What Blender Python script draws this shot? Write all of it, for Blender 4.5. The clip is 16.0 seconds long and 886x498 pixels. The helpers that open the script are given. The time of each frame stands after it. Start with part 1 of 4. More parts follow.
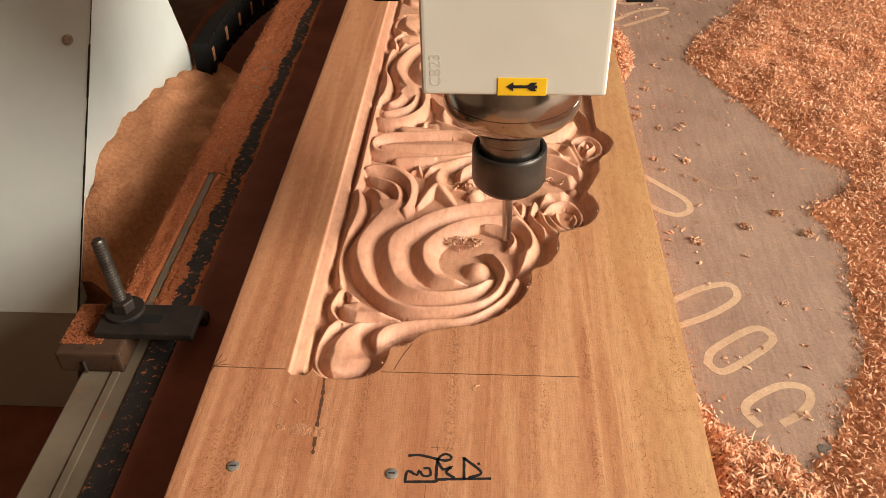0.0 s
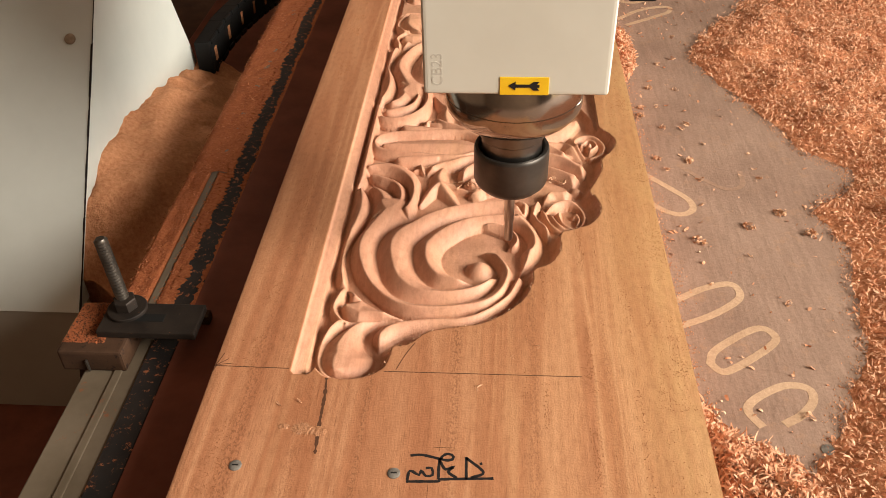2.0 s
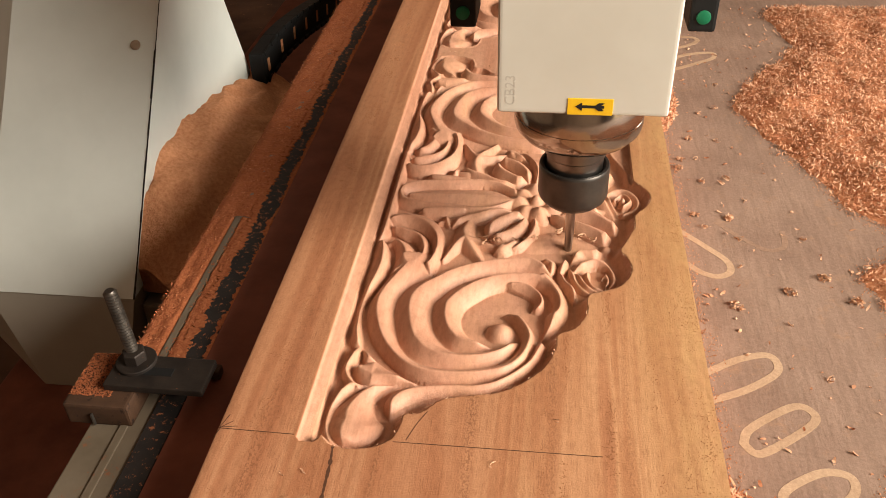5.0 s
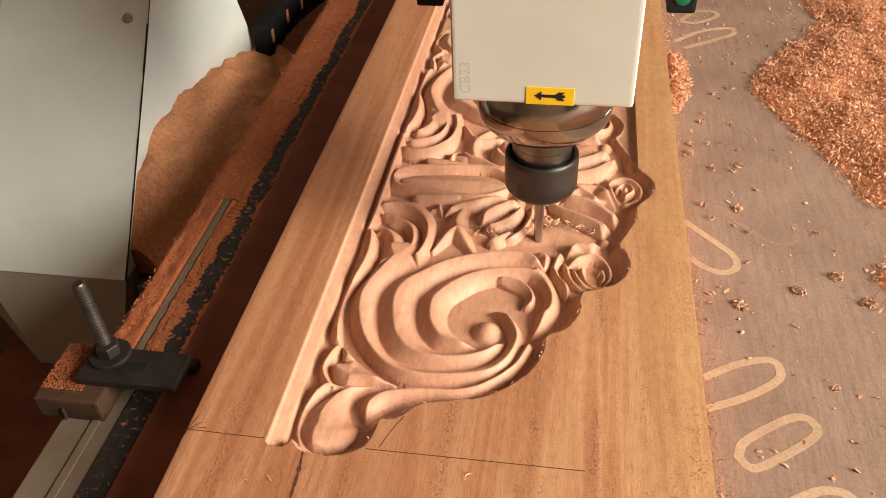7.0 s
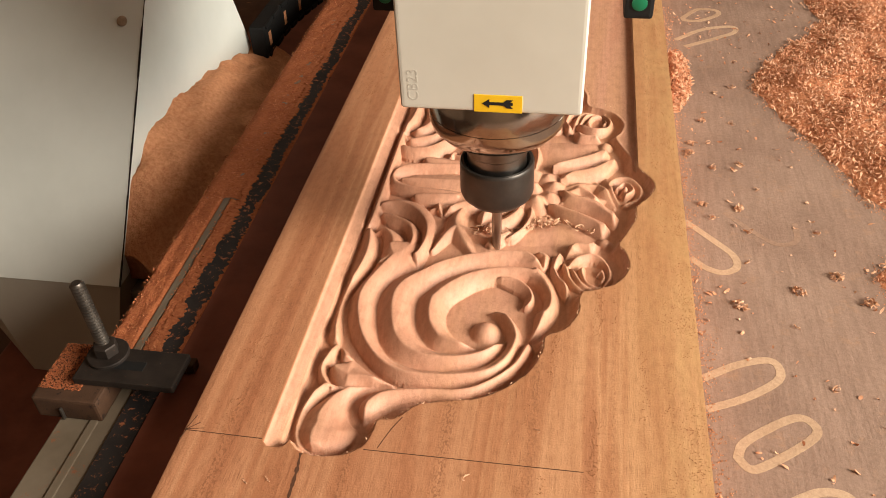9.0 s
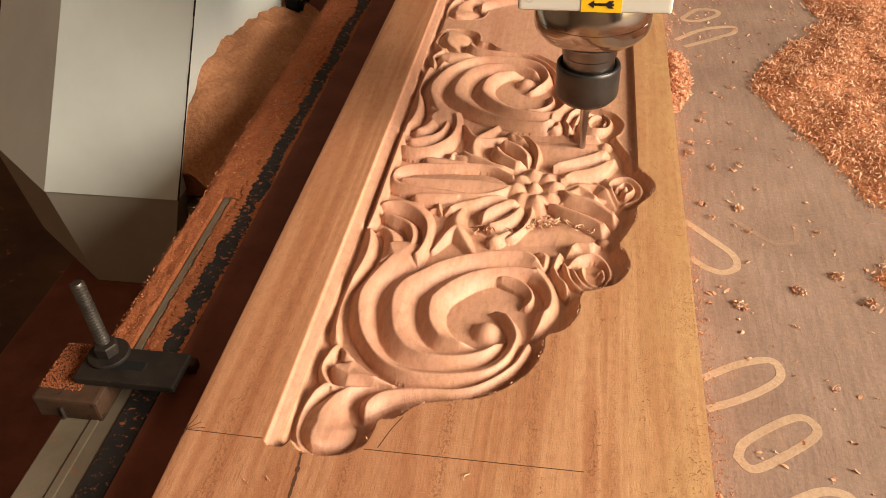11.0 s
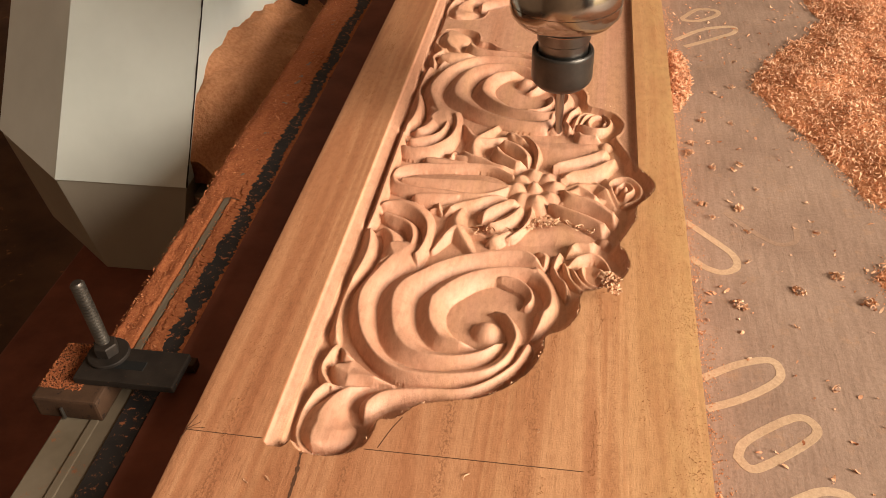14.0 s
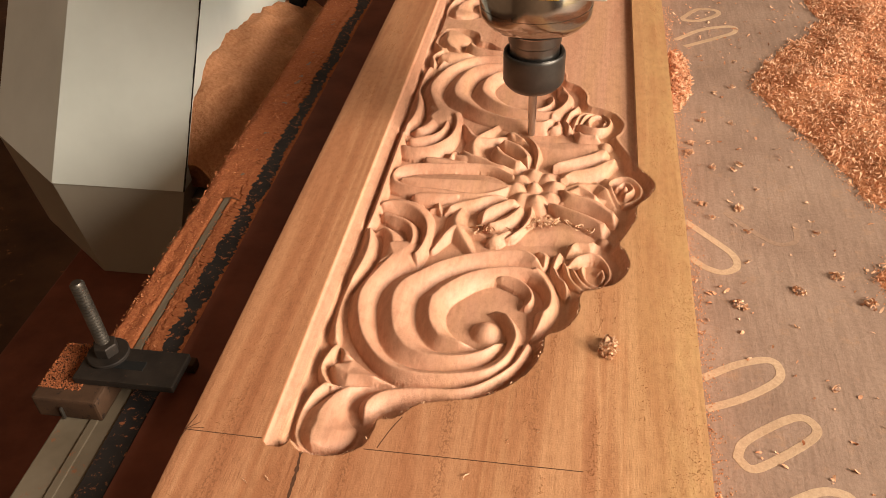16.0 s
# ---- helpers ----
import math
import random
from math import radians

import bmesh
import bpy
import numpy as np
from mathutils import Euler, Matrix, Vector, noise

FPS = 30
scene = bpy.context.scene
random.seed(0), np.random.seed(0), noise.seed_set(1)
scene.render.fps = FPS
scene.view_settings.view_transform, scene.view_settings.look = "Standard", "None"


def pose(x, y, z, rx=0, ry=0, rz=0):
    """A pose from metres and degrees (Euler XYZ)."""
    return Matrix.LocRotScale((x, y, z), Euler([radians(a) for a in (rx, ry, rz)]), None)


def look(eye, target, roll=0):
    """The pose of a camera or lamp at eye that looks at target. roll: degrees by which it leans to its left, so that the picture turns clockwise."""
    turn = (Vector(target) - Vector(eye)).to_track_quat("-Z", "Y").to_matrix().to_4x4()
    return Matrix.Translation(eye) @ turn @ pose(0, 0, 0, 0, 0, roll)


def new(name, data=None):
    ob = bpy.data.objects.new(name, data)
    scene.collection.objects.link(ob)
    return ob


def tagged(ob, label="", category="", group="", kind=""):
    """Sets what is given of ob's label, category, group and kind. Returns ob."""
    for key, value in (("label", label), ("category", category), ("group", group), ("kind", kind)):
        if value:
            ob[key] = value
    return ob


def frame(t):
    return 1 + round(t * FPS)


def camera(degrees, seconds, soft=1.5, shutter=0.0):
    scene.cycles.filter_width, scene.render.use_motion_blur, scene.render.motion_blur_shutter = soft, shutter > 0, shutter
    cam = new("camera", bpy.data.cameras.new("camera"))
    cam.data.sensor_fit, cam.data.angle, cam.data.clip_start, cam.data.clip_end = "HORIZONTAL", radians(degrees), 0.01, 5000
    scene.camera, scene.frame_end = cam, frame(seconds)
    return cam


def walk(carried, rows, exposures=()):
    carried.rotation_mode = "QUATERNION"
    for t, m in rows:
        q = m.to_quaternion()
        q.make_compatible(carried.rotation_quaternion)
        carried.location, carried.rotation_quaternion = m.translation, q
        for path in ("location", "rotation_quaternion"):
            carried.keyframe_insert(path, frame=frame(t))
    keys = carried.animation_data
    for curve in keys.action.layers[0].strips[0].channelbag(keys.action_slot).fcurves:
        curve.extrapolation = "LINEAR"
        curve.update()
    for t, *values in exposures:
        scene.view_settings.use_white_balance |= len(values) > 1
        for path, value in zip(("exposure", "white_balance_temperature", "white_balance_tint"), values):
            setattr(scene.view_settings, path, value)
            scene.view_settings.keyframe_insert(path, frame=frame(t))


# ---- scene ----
cam = camera(55.8, 16.0, soft=0.5)
walk(cam, [
    (0.0, pose(0.1384, -0.2862, 0.3082, 51.38, 1.03, 3.20)),
    (0.5, pose(0.1384, -0.2861, 0.3083, 51.36, 1.03, 3.36)),
    (2.0, pose(0.1382, -0.2855, 0.3084, 51.27, 1.05, 3.38)),
    (4.0, pose(0.1386, -0.2850, 0.3080, 51.25, 1.20, 3.38)),
    (4.2, pose(0.1386, -0.2849, 0.3081, 51.26, 1.20, 3.45)),
    (4.5, pose(0.1392, -0.2784, 0.3102, 51.74, 1.15, 5.42)),
    (5.0, pose(0.1490, -0.2578, 0.3104, 53.18, 1.53, 6.78)),
    (5.2, look((0.159, -0.239, 0.307), (-0.089, 1.329, -0.910), -2.7)),
    (6.2, pose(0.1678, -0.2300, 0.3080, 51.00, 2.10, 8.75)),
    (7.5, pose(0.1681, -0.2263, 0.3087, 50.72, 1.99, 8.80)),
    (9.0, pose(0.1689, -0.2255, 0.3087, 50.65, 2.03, 8.92)),
    (11.5, pose(0.1684, -0.2260, 0.3088, 50.66, 2.00, 8.88)),
    (16.0, pose(0.1689, -0.2258, 0.3086, 50.66, 2.02, 8.92)),
], exposures=[(0.0, 0.0, 6500, 10), (9.2, 0.0, 6500, 10), (11.3, 0.0, 6850, 10), (16.0, 0.0, 6850, 10)])

# ---------------------------------------------------------------- light
world = bpy.data.worlds.new("sky")
scene.world = world
world.use_nodes = True
wn = world.node_tree.nodes
sky = wn.new("ShaderNodeTexSky")
sky.sky_type = "NISHITA"
sky.sun_disc = False
sky.sun_elevation, sky.sun_rotation = radians(35), radians(115)
world.node_tree.links.new(sky.outputs[0], wn["Background"].inputs[0])
wn["Background"].inputs[1].default_value = 0.15

# daylight that comes in by the workshop's wide open doorway
day = bpy.data.lights.new("doorway_daylight", "AREA")
day.shape, day.size, day.size_y = "RECTANGLE", 1.75, 1.2
day.energy, day.color = 192, (1.0, 0.915, 0.785)
day_ob = new("doorway_daylight", day)
day_ob.matrix_world = look((2.4, -0.62, 1.12), (0.1, 0.15, 0.0))

# ---------------------------------------------------------------- materials
def mat(name, base, rough=0.6, metal=0.0, build=None):
    m = bpy.data.materials.new(name)
    m.use_nodes = True
    nt = m.node_tree
    b = nt.nodes["Principled BSDF"]
    b.inputs["Base Color"].default_value = (*base, 1)
    b.inputs["Roughness"].default_value = rough
    b.inputs["Metallic"].default_value = metal
    if rough >= 0.7 or metal == 0 and max(base) < 0.25:
        b.inputs["Specular IOR Level"].default_value = 0.2
    if build:
        build(nt, b)
    return m


def coords(nt, scale=(1, 1, 1)):
    tc = nt.nodes.new("ShaderNodeTexCoord")
    mp = nt.nodes.new("ShaderNodeMapping")
    mp.inputs["Scale"].default_value = scale
    nt.links.new(tc.outputs["Object"], mp.inputs["Vector"])
    return mp.outputs[0]


def noise_tex(nt, vec, scale, detail=4.0, rough=0.55, distort=0.0):
    n = nt.nodes.new("ShaderNodeTexNoise")
    n.inputs["Scale"].default_value = scale
    n.inputs["Detail"].default_value = detail
    n.inputs["Roughness"].default_value = rough
    n.inputs["Distortion"].default_value = distort
    nt.links.new(vec, n.inputs["Vector"])
    return n.outputs["Fac"]


def ramp(nt, fac, stops):
    r = nt.nodes.new("ShaderNodeValToRGB")
    el = r.color_ramp.elements
    while len(el) < len(stops):
        el.new(0.5)
    for e, (p, c) in zip(el, stops):
        e.position, e.color = p, (*c, 1)
    nt.links.new(fac, r.inputs["Fac"])
    return r.outputs["Color"]


def mix(nt, a, b, fac, mode="MIX"):
    m = nt.nodes.new("ShaderNodeMix")
    m.data_type, m.blend_type = "RGBA", mode
    for sock, val in ((m.inputs[0], fac), (m.inputs[6], a), (m.inputs[7], b)):
        if isinstance(val, (int, float)):
            sock.default_value = val
        elif isinstance(val, tuple):
            sock.default_value = (*val, 1)
        else:
            nt.links.new(val, sock)
    return m.outputs[2]


def bump(nt, b, height, strength, dist=0.0005):
    n = nt.nodes.new("ShaderNodeBump")
    n.inputs["Strength"].default_value = strength
    n.inputs["Distance"].default_value = dist
    nt.links.new(height, n.inputs["Height"])
    nt.links.new(n.outputs[0], b.inputs["Normal"])


def wood_nodes(nt, b):
    bands = noise_tex(nt, coords(nt, (1, 0.055, 0.35)), 36, 3, 0.5, 1.1)
    fine = noise_tex(nt, coords(nt, (1, 0.02, 0.5)), 420, 4, 0.6)
    patch = noise_tex(nt, coords(nt, (1, 0.35, 1)), 9, 3)
    c = ramp(nt, bands, [(0.32, (0.40, 0.162, 0.077)), (0.43, (0.465, 0.208, 0.103)), (0.50, (0.535, 0.264, 0.137)), (0.56, (0.46, 0.206, 0.101)), (0.64, (0.41, 0.170, 0.080)), (0.74, (0.50, 0.240, 0.120))])
    c = mix(nt, c, ramp(nt, fine, [(0.3, (0.78, 0.73, 0.69)), (0.6, (1.0, 1.0, 1.0))]), 0.45, "MULTIPLY")
    c = mix(nt, c, ramp(nt, patch, [(0.35, (0.82, 0.74, 0.68)), (0.65, (1.0, 1.0, 1.0))]), 0.7, "MULTIPLY")
    pores = noise_tex(nt, coords(nt, (1, 0.045, 1)), 2400, 2, 0.5)
    zone = noise_tex(nt, coords(nt, (1, 0.03, 1)), 55, 2, 0.5)
    pm = nt.nodes.new("ShaderNodeMath")
    pm.operation = "MULTIPLY"
    nt.links.new(ramp(nt, pores, [(0.58, (0, 0, 0)), (0.72, (0.7, 0.7, 0.7))]), pm.inputs[0])
    nt.links.new(ramp(nt, zone, [(0.42, (0.05, 0.05, 0.05)), (0.62, (1, 1, 1))]), pm.inputs[1])
    c = mix(nt, c, (0.20, 0.075, 0.032), pm.outputs[0])
    # lines of small torn pits along the grain
    pits = noise_tex(nt, coords(nt, (1, 0.55, 1)), 950, 2, 0.6)
    streak = noise_tex(nt, coords(nt, (1, 0.02, 1)), 70, 2, 0.5, 0.15)
    pit = nt.nodes.new("ShaderNodeMath")
    pit.operation = "MULTIPLY"
    nt.links.new(ramp(nt, pits, [(0.50, (0, 0, 0)), (0.57, (0.75, 0.75, 0.75))]), pit.inputs[0])
    nt.links.new(ramp(nt, streak, [(0.56, (0.04, 0.04, 0.04)), (0.66, (1, 1, 1))]), pit.inputs[1])
    c = mix(nt, c, (0.24, 0.092, 0.040), pit.outputs[0])
    # pale wood powder lying along the board's outer edge
    sx = nt.nodes.new("ShaderNodeSeparateXYZ")
    nt.links.new(coords(nt), sx.inputs[0])
    er = nt.nodes.new("ShaderNodeMapRange")
    er.inputs[1].default_value, er.inputs[2].default_value, er.inputs[4].default_value = 0.196, 0.234, 0.75
    nt.links.new(sx.outputs[0], er.inputs[0])
    em = nt.nodes.new("ShaderNodeMath")
    em.operation = "MULTIPLY"
    nt.links.new(er.outputs[0], em.inputs[0])
    nt.links.new(ramp(nt, noise_tex(nt, coords(nt, (1, 0.25, 1)), 60, 6, 0.75), [(0.35, (0.25, 0.25, 0.25)), (0.6, (1, 1, 1))]), em.inputs[1])
    c = mix(nt, c, (0.50, 0.275, 0.125), em.outputs[0])
    # paler, yellower sapwood towards the outer edge
    sr = nt.nodes.new("ShaderNodeMapRange")
    sr.inputs[1].default_value, sr.inputs[2].default_value, sr.inputs[4].default_value = 0.135, 0.235, 0.6
    wob = nt.nodes.new("ShaderNodeMath")
    wob.operation = "MULTIPLY_ADD"
    wob.inputs[1].default_value = 0.05
    nt.links.new(bands, wob.inputs[0])
    nt.links.new(sx.outputs[0], wob.inputs[2])
    nt.links.new(wob.outputs[0], sr.inputs[0])
    c = mix(nt, c, mix(nt, c, (1.12, 1.25, 1.15), 1.0, "MULTIPLY"), sr.outputs[0])
    # freshly cut wood below the old surface is paler and pinker
    sep = nt.nodes.new("ShaderNodeSeparateXYZ")
    nt.links.new(coords(nt), sep.inputs[0])
    cut = nt.nodes.new("ShaderNodeMapRange")
    cut.inputs[1].default_value, cut.inputs[2].default_value = -0.00015, -0.0005
    nt.links.new(sep.outputs[2], cut.inputs[0])
    tone = noise_tex(nt, coords(nt, (1, 0.12, 1)), 30, 4, 0.6, 0.5)
    fresh = mix(nt, ramp(nt, tone, [(0.34, (0.54, 0.252, 0.150)), (0.5, (0.60, 0.310, 0.197)), (0.66, (0.59, 0.312, 0.180))]), ramp(nt, fine, [(0.3, (0.8, 0.75, 0.72)), (0.6, (1, 1, 1))]), 0.5, "MULTIPLY")
    c = mix(nt, c, fresh, cut.outputs[0])
    nt.links.new(c, b.inputs["Base Color"])
    rough = noise_tex(nt, coords(nt), 900, 3, 0.7)
    tear = noise_tex(nt, coords(nt, (1, 0.5, 1)), 260, 5, 0.75)
    fl = ramp(nt, tear, [(0.36, (0.80, 0.74, 0.70)), (0.50, (1.0, 1.0, 1.0)), (0.66, (1.12, 1.12, 1.12))])
    nt.links.new(mix(nt, c, fl, 0.6, "MULTIPLY"), b.inputs["Base Color"])
    bump(nt, b, mix(nt, mix(nt, fine, rough, 0.6), tear, 0.4), 0.8, 0.0007)


def dust_nodes(lo, hi, scale=600, strength=0.7, dist=0.0012):
    def f(nt, b):
        n1 = noise_tex(nt, coords(nt), scale, 5, 0.7)
        n2 = noise_tex(nt, coords(nt), scale / 18, 4, 0.6)
        c = mix(nt, ramp(nt, n1, [(0.3, lo), (0.65, hi)]), ramp(nt, n2, [(0.3, (0.75, 0.7, 0.66)), (0.65, (1, 1, 1))]), 0.8, "MULTIPLY")
        nt.links.new(c, b.inputs["Base Color"])
        bump(nt, b, n1, strength, dist)
    return f


def stained(lo, hi, scale, fleck=None, amount=0.62, strength=0.1):
    """Paint, board or metal with stains and, if given, dust lying on it in flecks."""
    def f(nt, b):
        n2 = noise_tex(nt, coords(nt), scale, 5, 0.6)
        n1 = noise_tex(nt, coords(nt), scale * 14, 4, 0.7)
        c = ramp(nt, n2, [(0.3, lo), (0.7, hi)])
        if fleck:
            n3 = noise_tex(nt, coords(nt), scale * 5, 6, 0.75)
            c = mix(nt, c, fleck, ramp(nt, n3, [(amount, (0, 0, 0)), (amount + 0.05, (1, 1, 1))]))
        nt.links.new(c, b.inputs["Base Color"])
        bump(nt, b, n1, strength, 0.0004)
    return f


def shaving_nodes(nt, b):
    g = nt.nodes.new("ShaderNodeNewGeometry")
    c = ramp(nt, g.outputs["Random Per Island"], [(0.0, (0.52, 0.215, 0.108)), (0.5, (0.67, 0.345, 0.198)), (1.0, (0.76, 0.48, 0.31))])
    nt.links.new(c, b.inputs["Base Color"])


M_WOOD = mat("carved_wood", (0.5, 0.25, 0.12), 0.55, 0, wood_nodes)
def spoil_nodes(nt, b):
    """Fibreboard with stains, scratches and settled powder."""
    st = noise_tex(nt, coords(nt), 16, 5, 0.65)
    fine = noise_tex(nt, coords(nt), 420, 4, 0.75)
    tc = nt.nodes.new("ShaderNodeTexCoord")
    mp = nt.nodes.new("ShaderNodeMapping")
    mp.inputs["Rotation"].default_value = (0, 0, radians(-28))
    mp.inputs["Scale"].default_value = (1, 0.10, 1)
    nt.links.new(tc.outputs["Object"], mp.inputs["Vector"])
    scratch = noise_tex(nt, mp.outputs[0], 320, 4, 0.65)
    powder = noise_tex(nt, coords(nt), 70, 6, 0.75)
    c = ramp(nt, st, [(0.3, (0.245, 0.156, 0.115)), (0.7, (0.335, 0.225, 0.168))])
    c = mix(nt, c, ramp(nt, scratch, [(0.40, (0.82, 0.80, 0.78)), (0.60, (1.10, 1.09, 1.08))]), 0.5, "MULTIPLY")
    c = mix(nt, c, ramp(nt, fine, [(0.35, (0.74, 0.72, 0.70)), (0.62, (1.08, 1.08, 1.08))]), 0.5, "MULTIPLY")
    c = mix(nt, c, (0.37, 0.215, 0.13), ramp(nt, powder, [(0.56, (0, 0, 0)), (0.74, (0.75, 0.75, 0.75))]))
    nt.links.new(c, b.inputs["Base Color"])
    bump(nt, b, mix(nt, scratch, fine, 0.6), 0.8, 0.0007)


M_SPOIL = mat("spoilboard", (0.25, 0.18, 0.13), 0.8, 0, spoil_nodes)
M_GROOVE = mat("cut_mdf", (0.52, 0.36, 0.24), 0.85, 0, dust_nodes((0.42, 0.275, 0.175), (0.55, 0.38, 0.25), 500, 0.4, 0.0006))
M_SHAVE = mat("wood_shavings", (0.55, 0.25, 0.11), 0.7, 0, shaving_nodes)
M_CHIP = mat("fresh_chip", (0.66, 0.36, 0.18), 0.7, 0, dust_nodes((0.52, 0.26, 0.145), (0.74, 0.48, 0.31), 300, 0.3, 0.0004))
M_DUST = mat("sawdust", (0.45, 0.16, 0.07), 0.95, 0, dust_nodes((0.40, 0.15, 0.065), (0.60, 0.275, 0.14)))
M_DUSTPALE = mat("fine_sawdust", (0.55, 0.3, 0.17), 0.95, 0, dust_nodes((0.54, 0.215, 0.10), (0.76, 0.38, 0.20), 300, 1.0, 0.003))
M_WHITE = mat("white_paint", (0.72, 0.70, 0.62), 0.42, 0, stained((0.57, 0.55, 0.475), (0.67, 0.655, 0.575), 9, (0.40, 0.34, 0.26), 0.71, 0.05))
M_PLATE = mat("gantry_paint", (0.62, 0.63, 0.57), 0.5, 0, stained((0.55, 0.575, 0.535), (0.67, 0.695, 0.65), 7, (0.30, 0.26, 0.20), 0.74, 0.08))
# Gantry paint darkened: the shade below the fold is put into the colour.
M_FOOT = mat("shaded_gantry_paint", (0.3, 0.27, 0.22), 0.6, 0, stained((0.29, 0.255, 0.205), (0.38, 0.34, 0.28), 6, (0.17, 0.12, 0.085), 0.68, 0.1))
# Cream paint far darker than its own tone; the rail's shade is in it.
M_CREAM = mat("shaded_cream_paint", (0.5, 0.45, 0.36), 0.55, 0, stained((0.115, 0.088, 0.058), (0.185, 0.146, 0.104), 25, (0.22, 0.085, 0.04), 0.62, 0.1))
M_STEEL = mat("turned_steel", (0.42, 0.38, 0.34), 0.15, 1.0, stained((0.36, 0.335, 0.305), (0.48, 0.45, 0.41), 30, None, 0, 0.03))
M_DARKST = mat("blackened_steel", (0.06, 0.055, 0.05), 0.38, 0.7, stained((0.045, 0.04, 0.036), (0.085, 0.075, 0.066), 60, None, 0, 0.06))
M_SHAFT = mat("dull_steel", (0.2, 0.185, 0.17), 0.32, 1.0, stained((0.15, 0.14, 0.13), (0.25, 0.235, 0.22), 60, None, 0, 0.05))
M_BIT = mat("carbide", (0.42, 0.38, 0.34), 0.3, 1.0)
# Black iron, taken darker still because the clamp's shade is coloured in.
M_IRON = mat("shaded_clamp_iron", (0.06, 0.05, 0.045), 0.62, 0.5, stained((0.014, 0.010, 0.008), (0.034, 0.024, 0.018), 70, (0.25, 0.09, 0.04), 0.66, 0.2))
M_ROD = mat("zinc_rod", (0.22, 0.2, 0.18), 0.42, 0.9, stained((0.06, 0.05, 0.042), (0.17, 0.15, 0.13), 90, None, 0, 0.1))
# Dark maroon carries the shade left of the board; flecks are sawdust.
M_MAROON = mat("shaded_table_bed", (0.09, 0.035, 0.022), 0.6, 0, stained((0.13, 0.040, 0.024), (0.21, 0.068, 0.040), 30, (0.36, 0.13, 0.06), 0.67, 0.15))
M_BLACK = mat("black_rubber", (0.02, 0.02, 0.02), 0.55, 0, stained((0.014, 0.014, 0.014), (0.035, 0.03, 0.028), 45, (0.34, 0.12, 0.055), 0.57, 0.2))
M_PLASTIC = mat("black_plastic", (0.009, 0.009, 0.009), 0.6)
M_GREEN = mat("green_cap", (0.01, 0.13, 0.06), 0.4)
M_YELLOW = mat("yellow_sticker", (0.85, 0.52, 0.01), 0.45, 0, stained((0.80, 0.47, 0.01), (0.88, 0.56, 0.02), 60, (0.5, 0.28, 0.03), 0.72, 0.02))
M_RUST = mat("rusty_bolt", (0.30, 0.22, 0.15), 0.6, 0.3, stained((0.17, 0.11, 0.07), (0.40, 0.31, 0.22), 200, None, 0, 0.3))
M_GRAIN = mat("settled_grains", (0.38, 0.17, 0.08), 0.95, 0, dust_nodes((0.29, 0.125, 0.055), (0.47, 0.22, 0.105), 500))
M_GLUE = mat("dried_glue", (0.47, 0.225, 0.115), 0.2, 0, dust_nodes((0.42, 0.19, 0.095), (0.52, 0.26, 0.14), 350, 0.9, 0.0012))
M_SCREW = mat("worn_screw", (0.2, 0.18, 0.155), 0.6, 0.3, stained((0.13, 0.115, 0.10), (0.27, 0.245, 0.21), 300, None, 0, 0.2))
M_INK = mat("black_ink", (0.018, 0.016, 0.016), 0.6)
M_PENCIL = mat("pencil", (0.10, 0.045, 0.025), 0.7)
M_GREYINK = mat("worn_print", (0.50, 0.475, 0.41), 0.6)
# Wood of block and shim, darkened to hold the shade over the clamp.
M_BLOCK = mat("shaded_block_wood", (0.20, 0.09, 0.045), 0.75, 0, stained((0.032, 0.017, 0.010), (0.075, 0.038, 0.021), 40, (0.02, 0.012, 0.009), 0.58, 0.4))
# Reddish sawdust, darkened for the shade along the table's left side.
M_DUSTRED = mat("shaded_sawdust", (0.38, 0.11, 0.045), 0.95, 0, dust_nodes((0.27, 0.075, 0.03), (0.44, 0.15, 0.06), 500))


# Shavings with the table edge's shade put into their colours.
def dark_shaving_nodes(nt, b):
    g = nt.nodes.new("ShaderNodeNewGeometry")
    c = ramp(nt, g.outputs["Random Per Island"], [(0.0, (0.28, 0.075, 0.03)), (0.6, (0.42, 0.14, 0.06)), (1.0, (0.54, 0.22, 0.10))])
    nt.links.new(c, b.inputs["Base Color"])


M_SHAVEDARK = mat("shaded_red_shavings", (0.4, 0.13, 0.05), 0.8, 0, dark_shaving_nodes)
M_FLOOR = mat("workshop_floor", (0.10, 0.06, 0.04), 0.9, 0, stained((0.06, 0.032, 0.022), (0.14, 0.075, 0.045), 5, (0.30, 0.13, 0.06), 0.62, 0.3))
# Unseen walls and ceiling, browned to warm the fill light they bounce.
M_WALL = mat("workshop_wall", (0.34, 0.29, 0.24), 0.9, 0, stained((0.235, 0.155, 0.105), (0.33, 0.225, 0.155), 3, None, 0, 0.2))
M_CEIL = mat("workshop_ceiling", (0.3, 0.28, 0.26), 0.9, 0, stained((0.31, 0.24, 0.185), (0.42, 0.33, 0.26), 4, None, 0, 0.1))

# ---------------------------------------------------------------- mesh helpers
MM = 0.001


def part(name, bm, material, parent=None, label="", smooth=False):
    me = bpy.data.meshes.new(name)
    bm.normal_update()
    bm.to_mesh(me)
    bm.free()
    if smooth:
        me.polygons.foreach_set("use_smooth", [True] * len(me.polygons))
        me.set_sharp_from_angle(angle=radians(38))
    if material:
        me.materials.append(material)
    ob = new(name, me)
    if parent:
        ob.parent = parent
    if label:
        tagged(ob, label)
    return ob


def empty(name, m, label, category, group="", kind=""):
    ob = new(name)
    ob.matrix_basis = m
    ob.empty_display_size = 0.02
    return tagged(ob, label, category, group, kind)


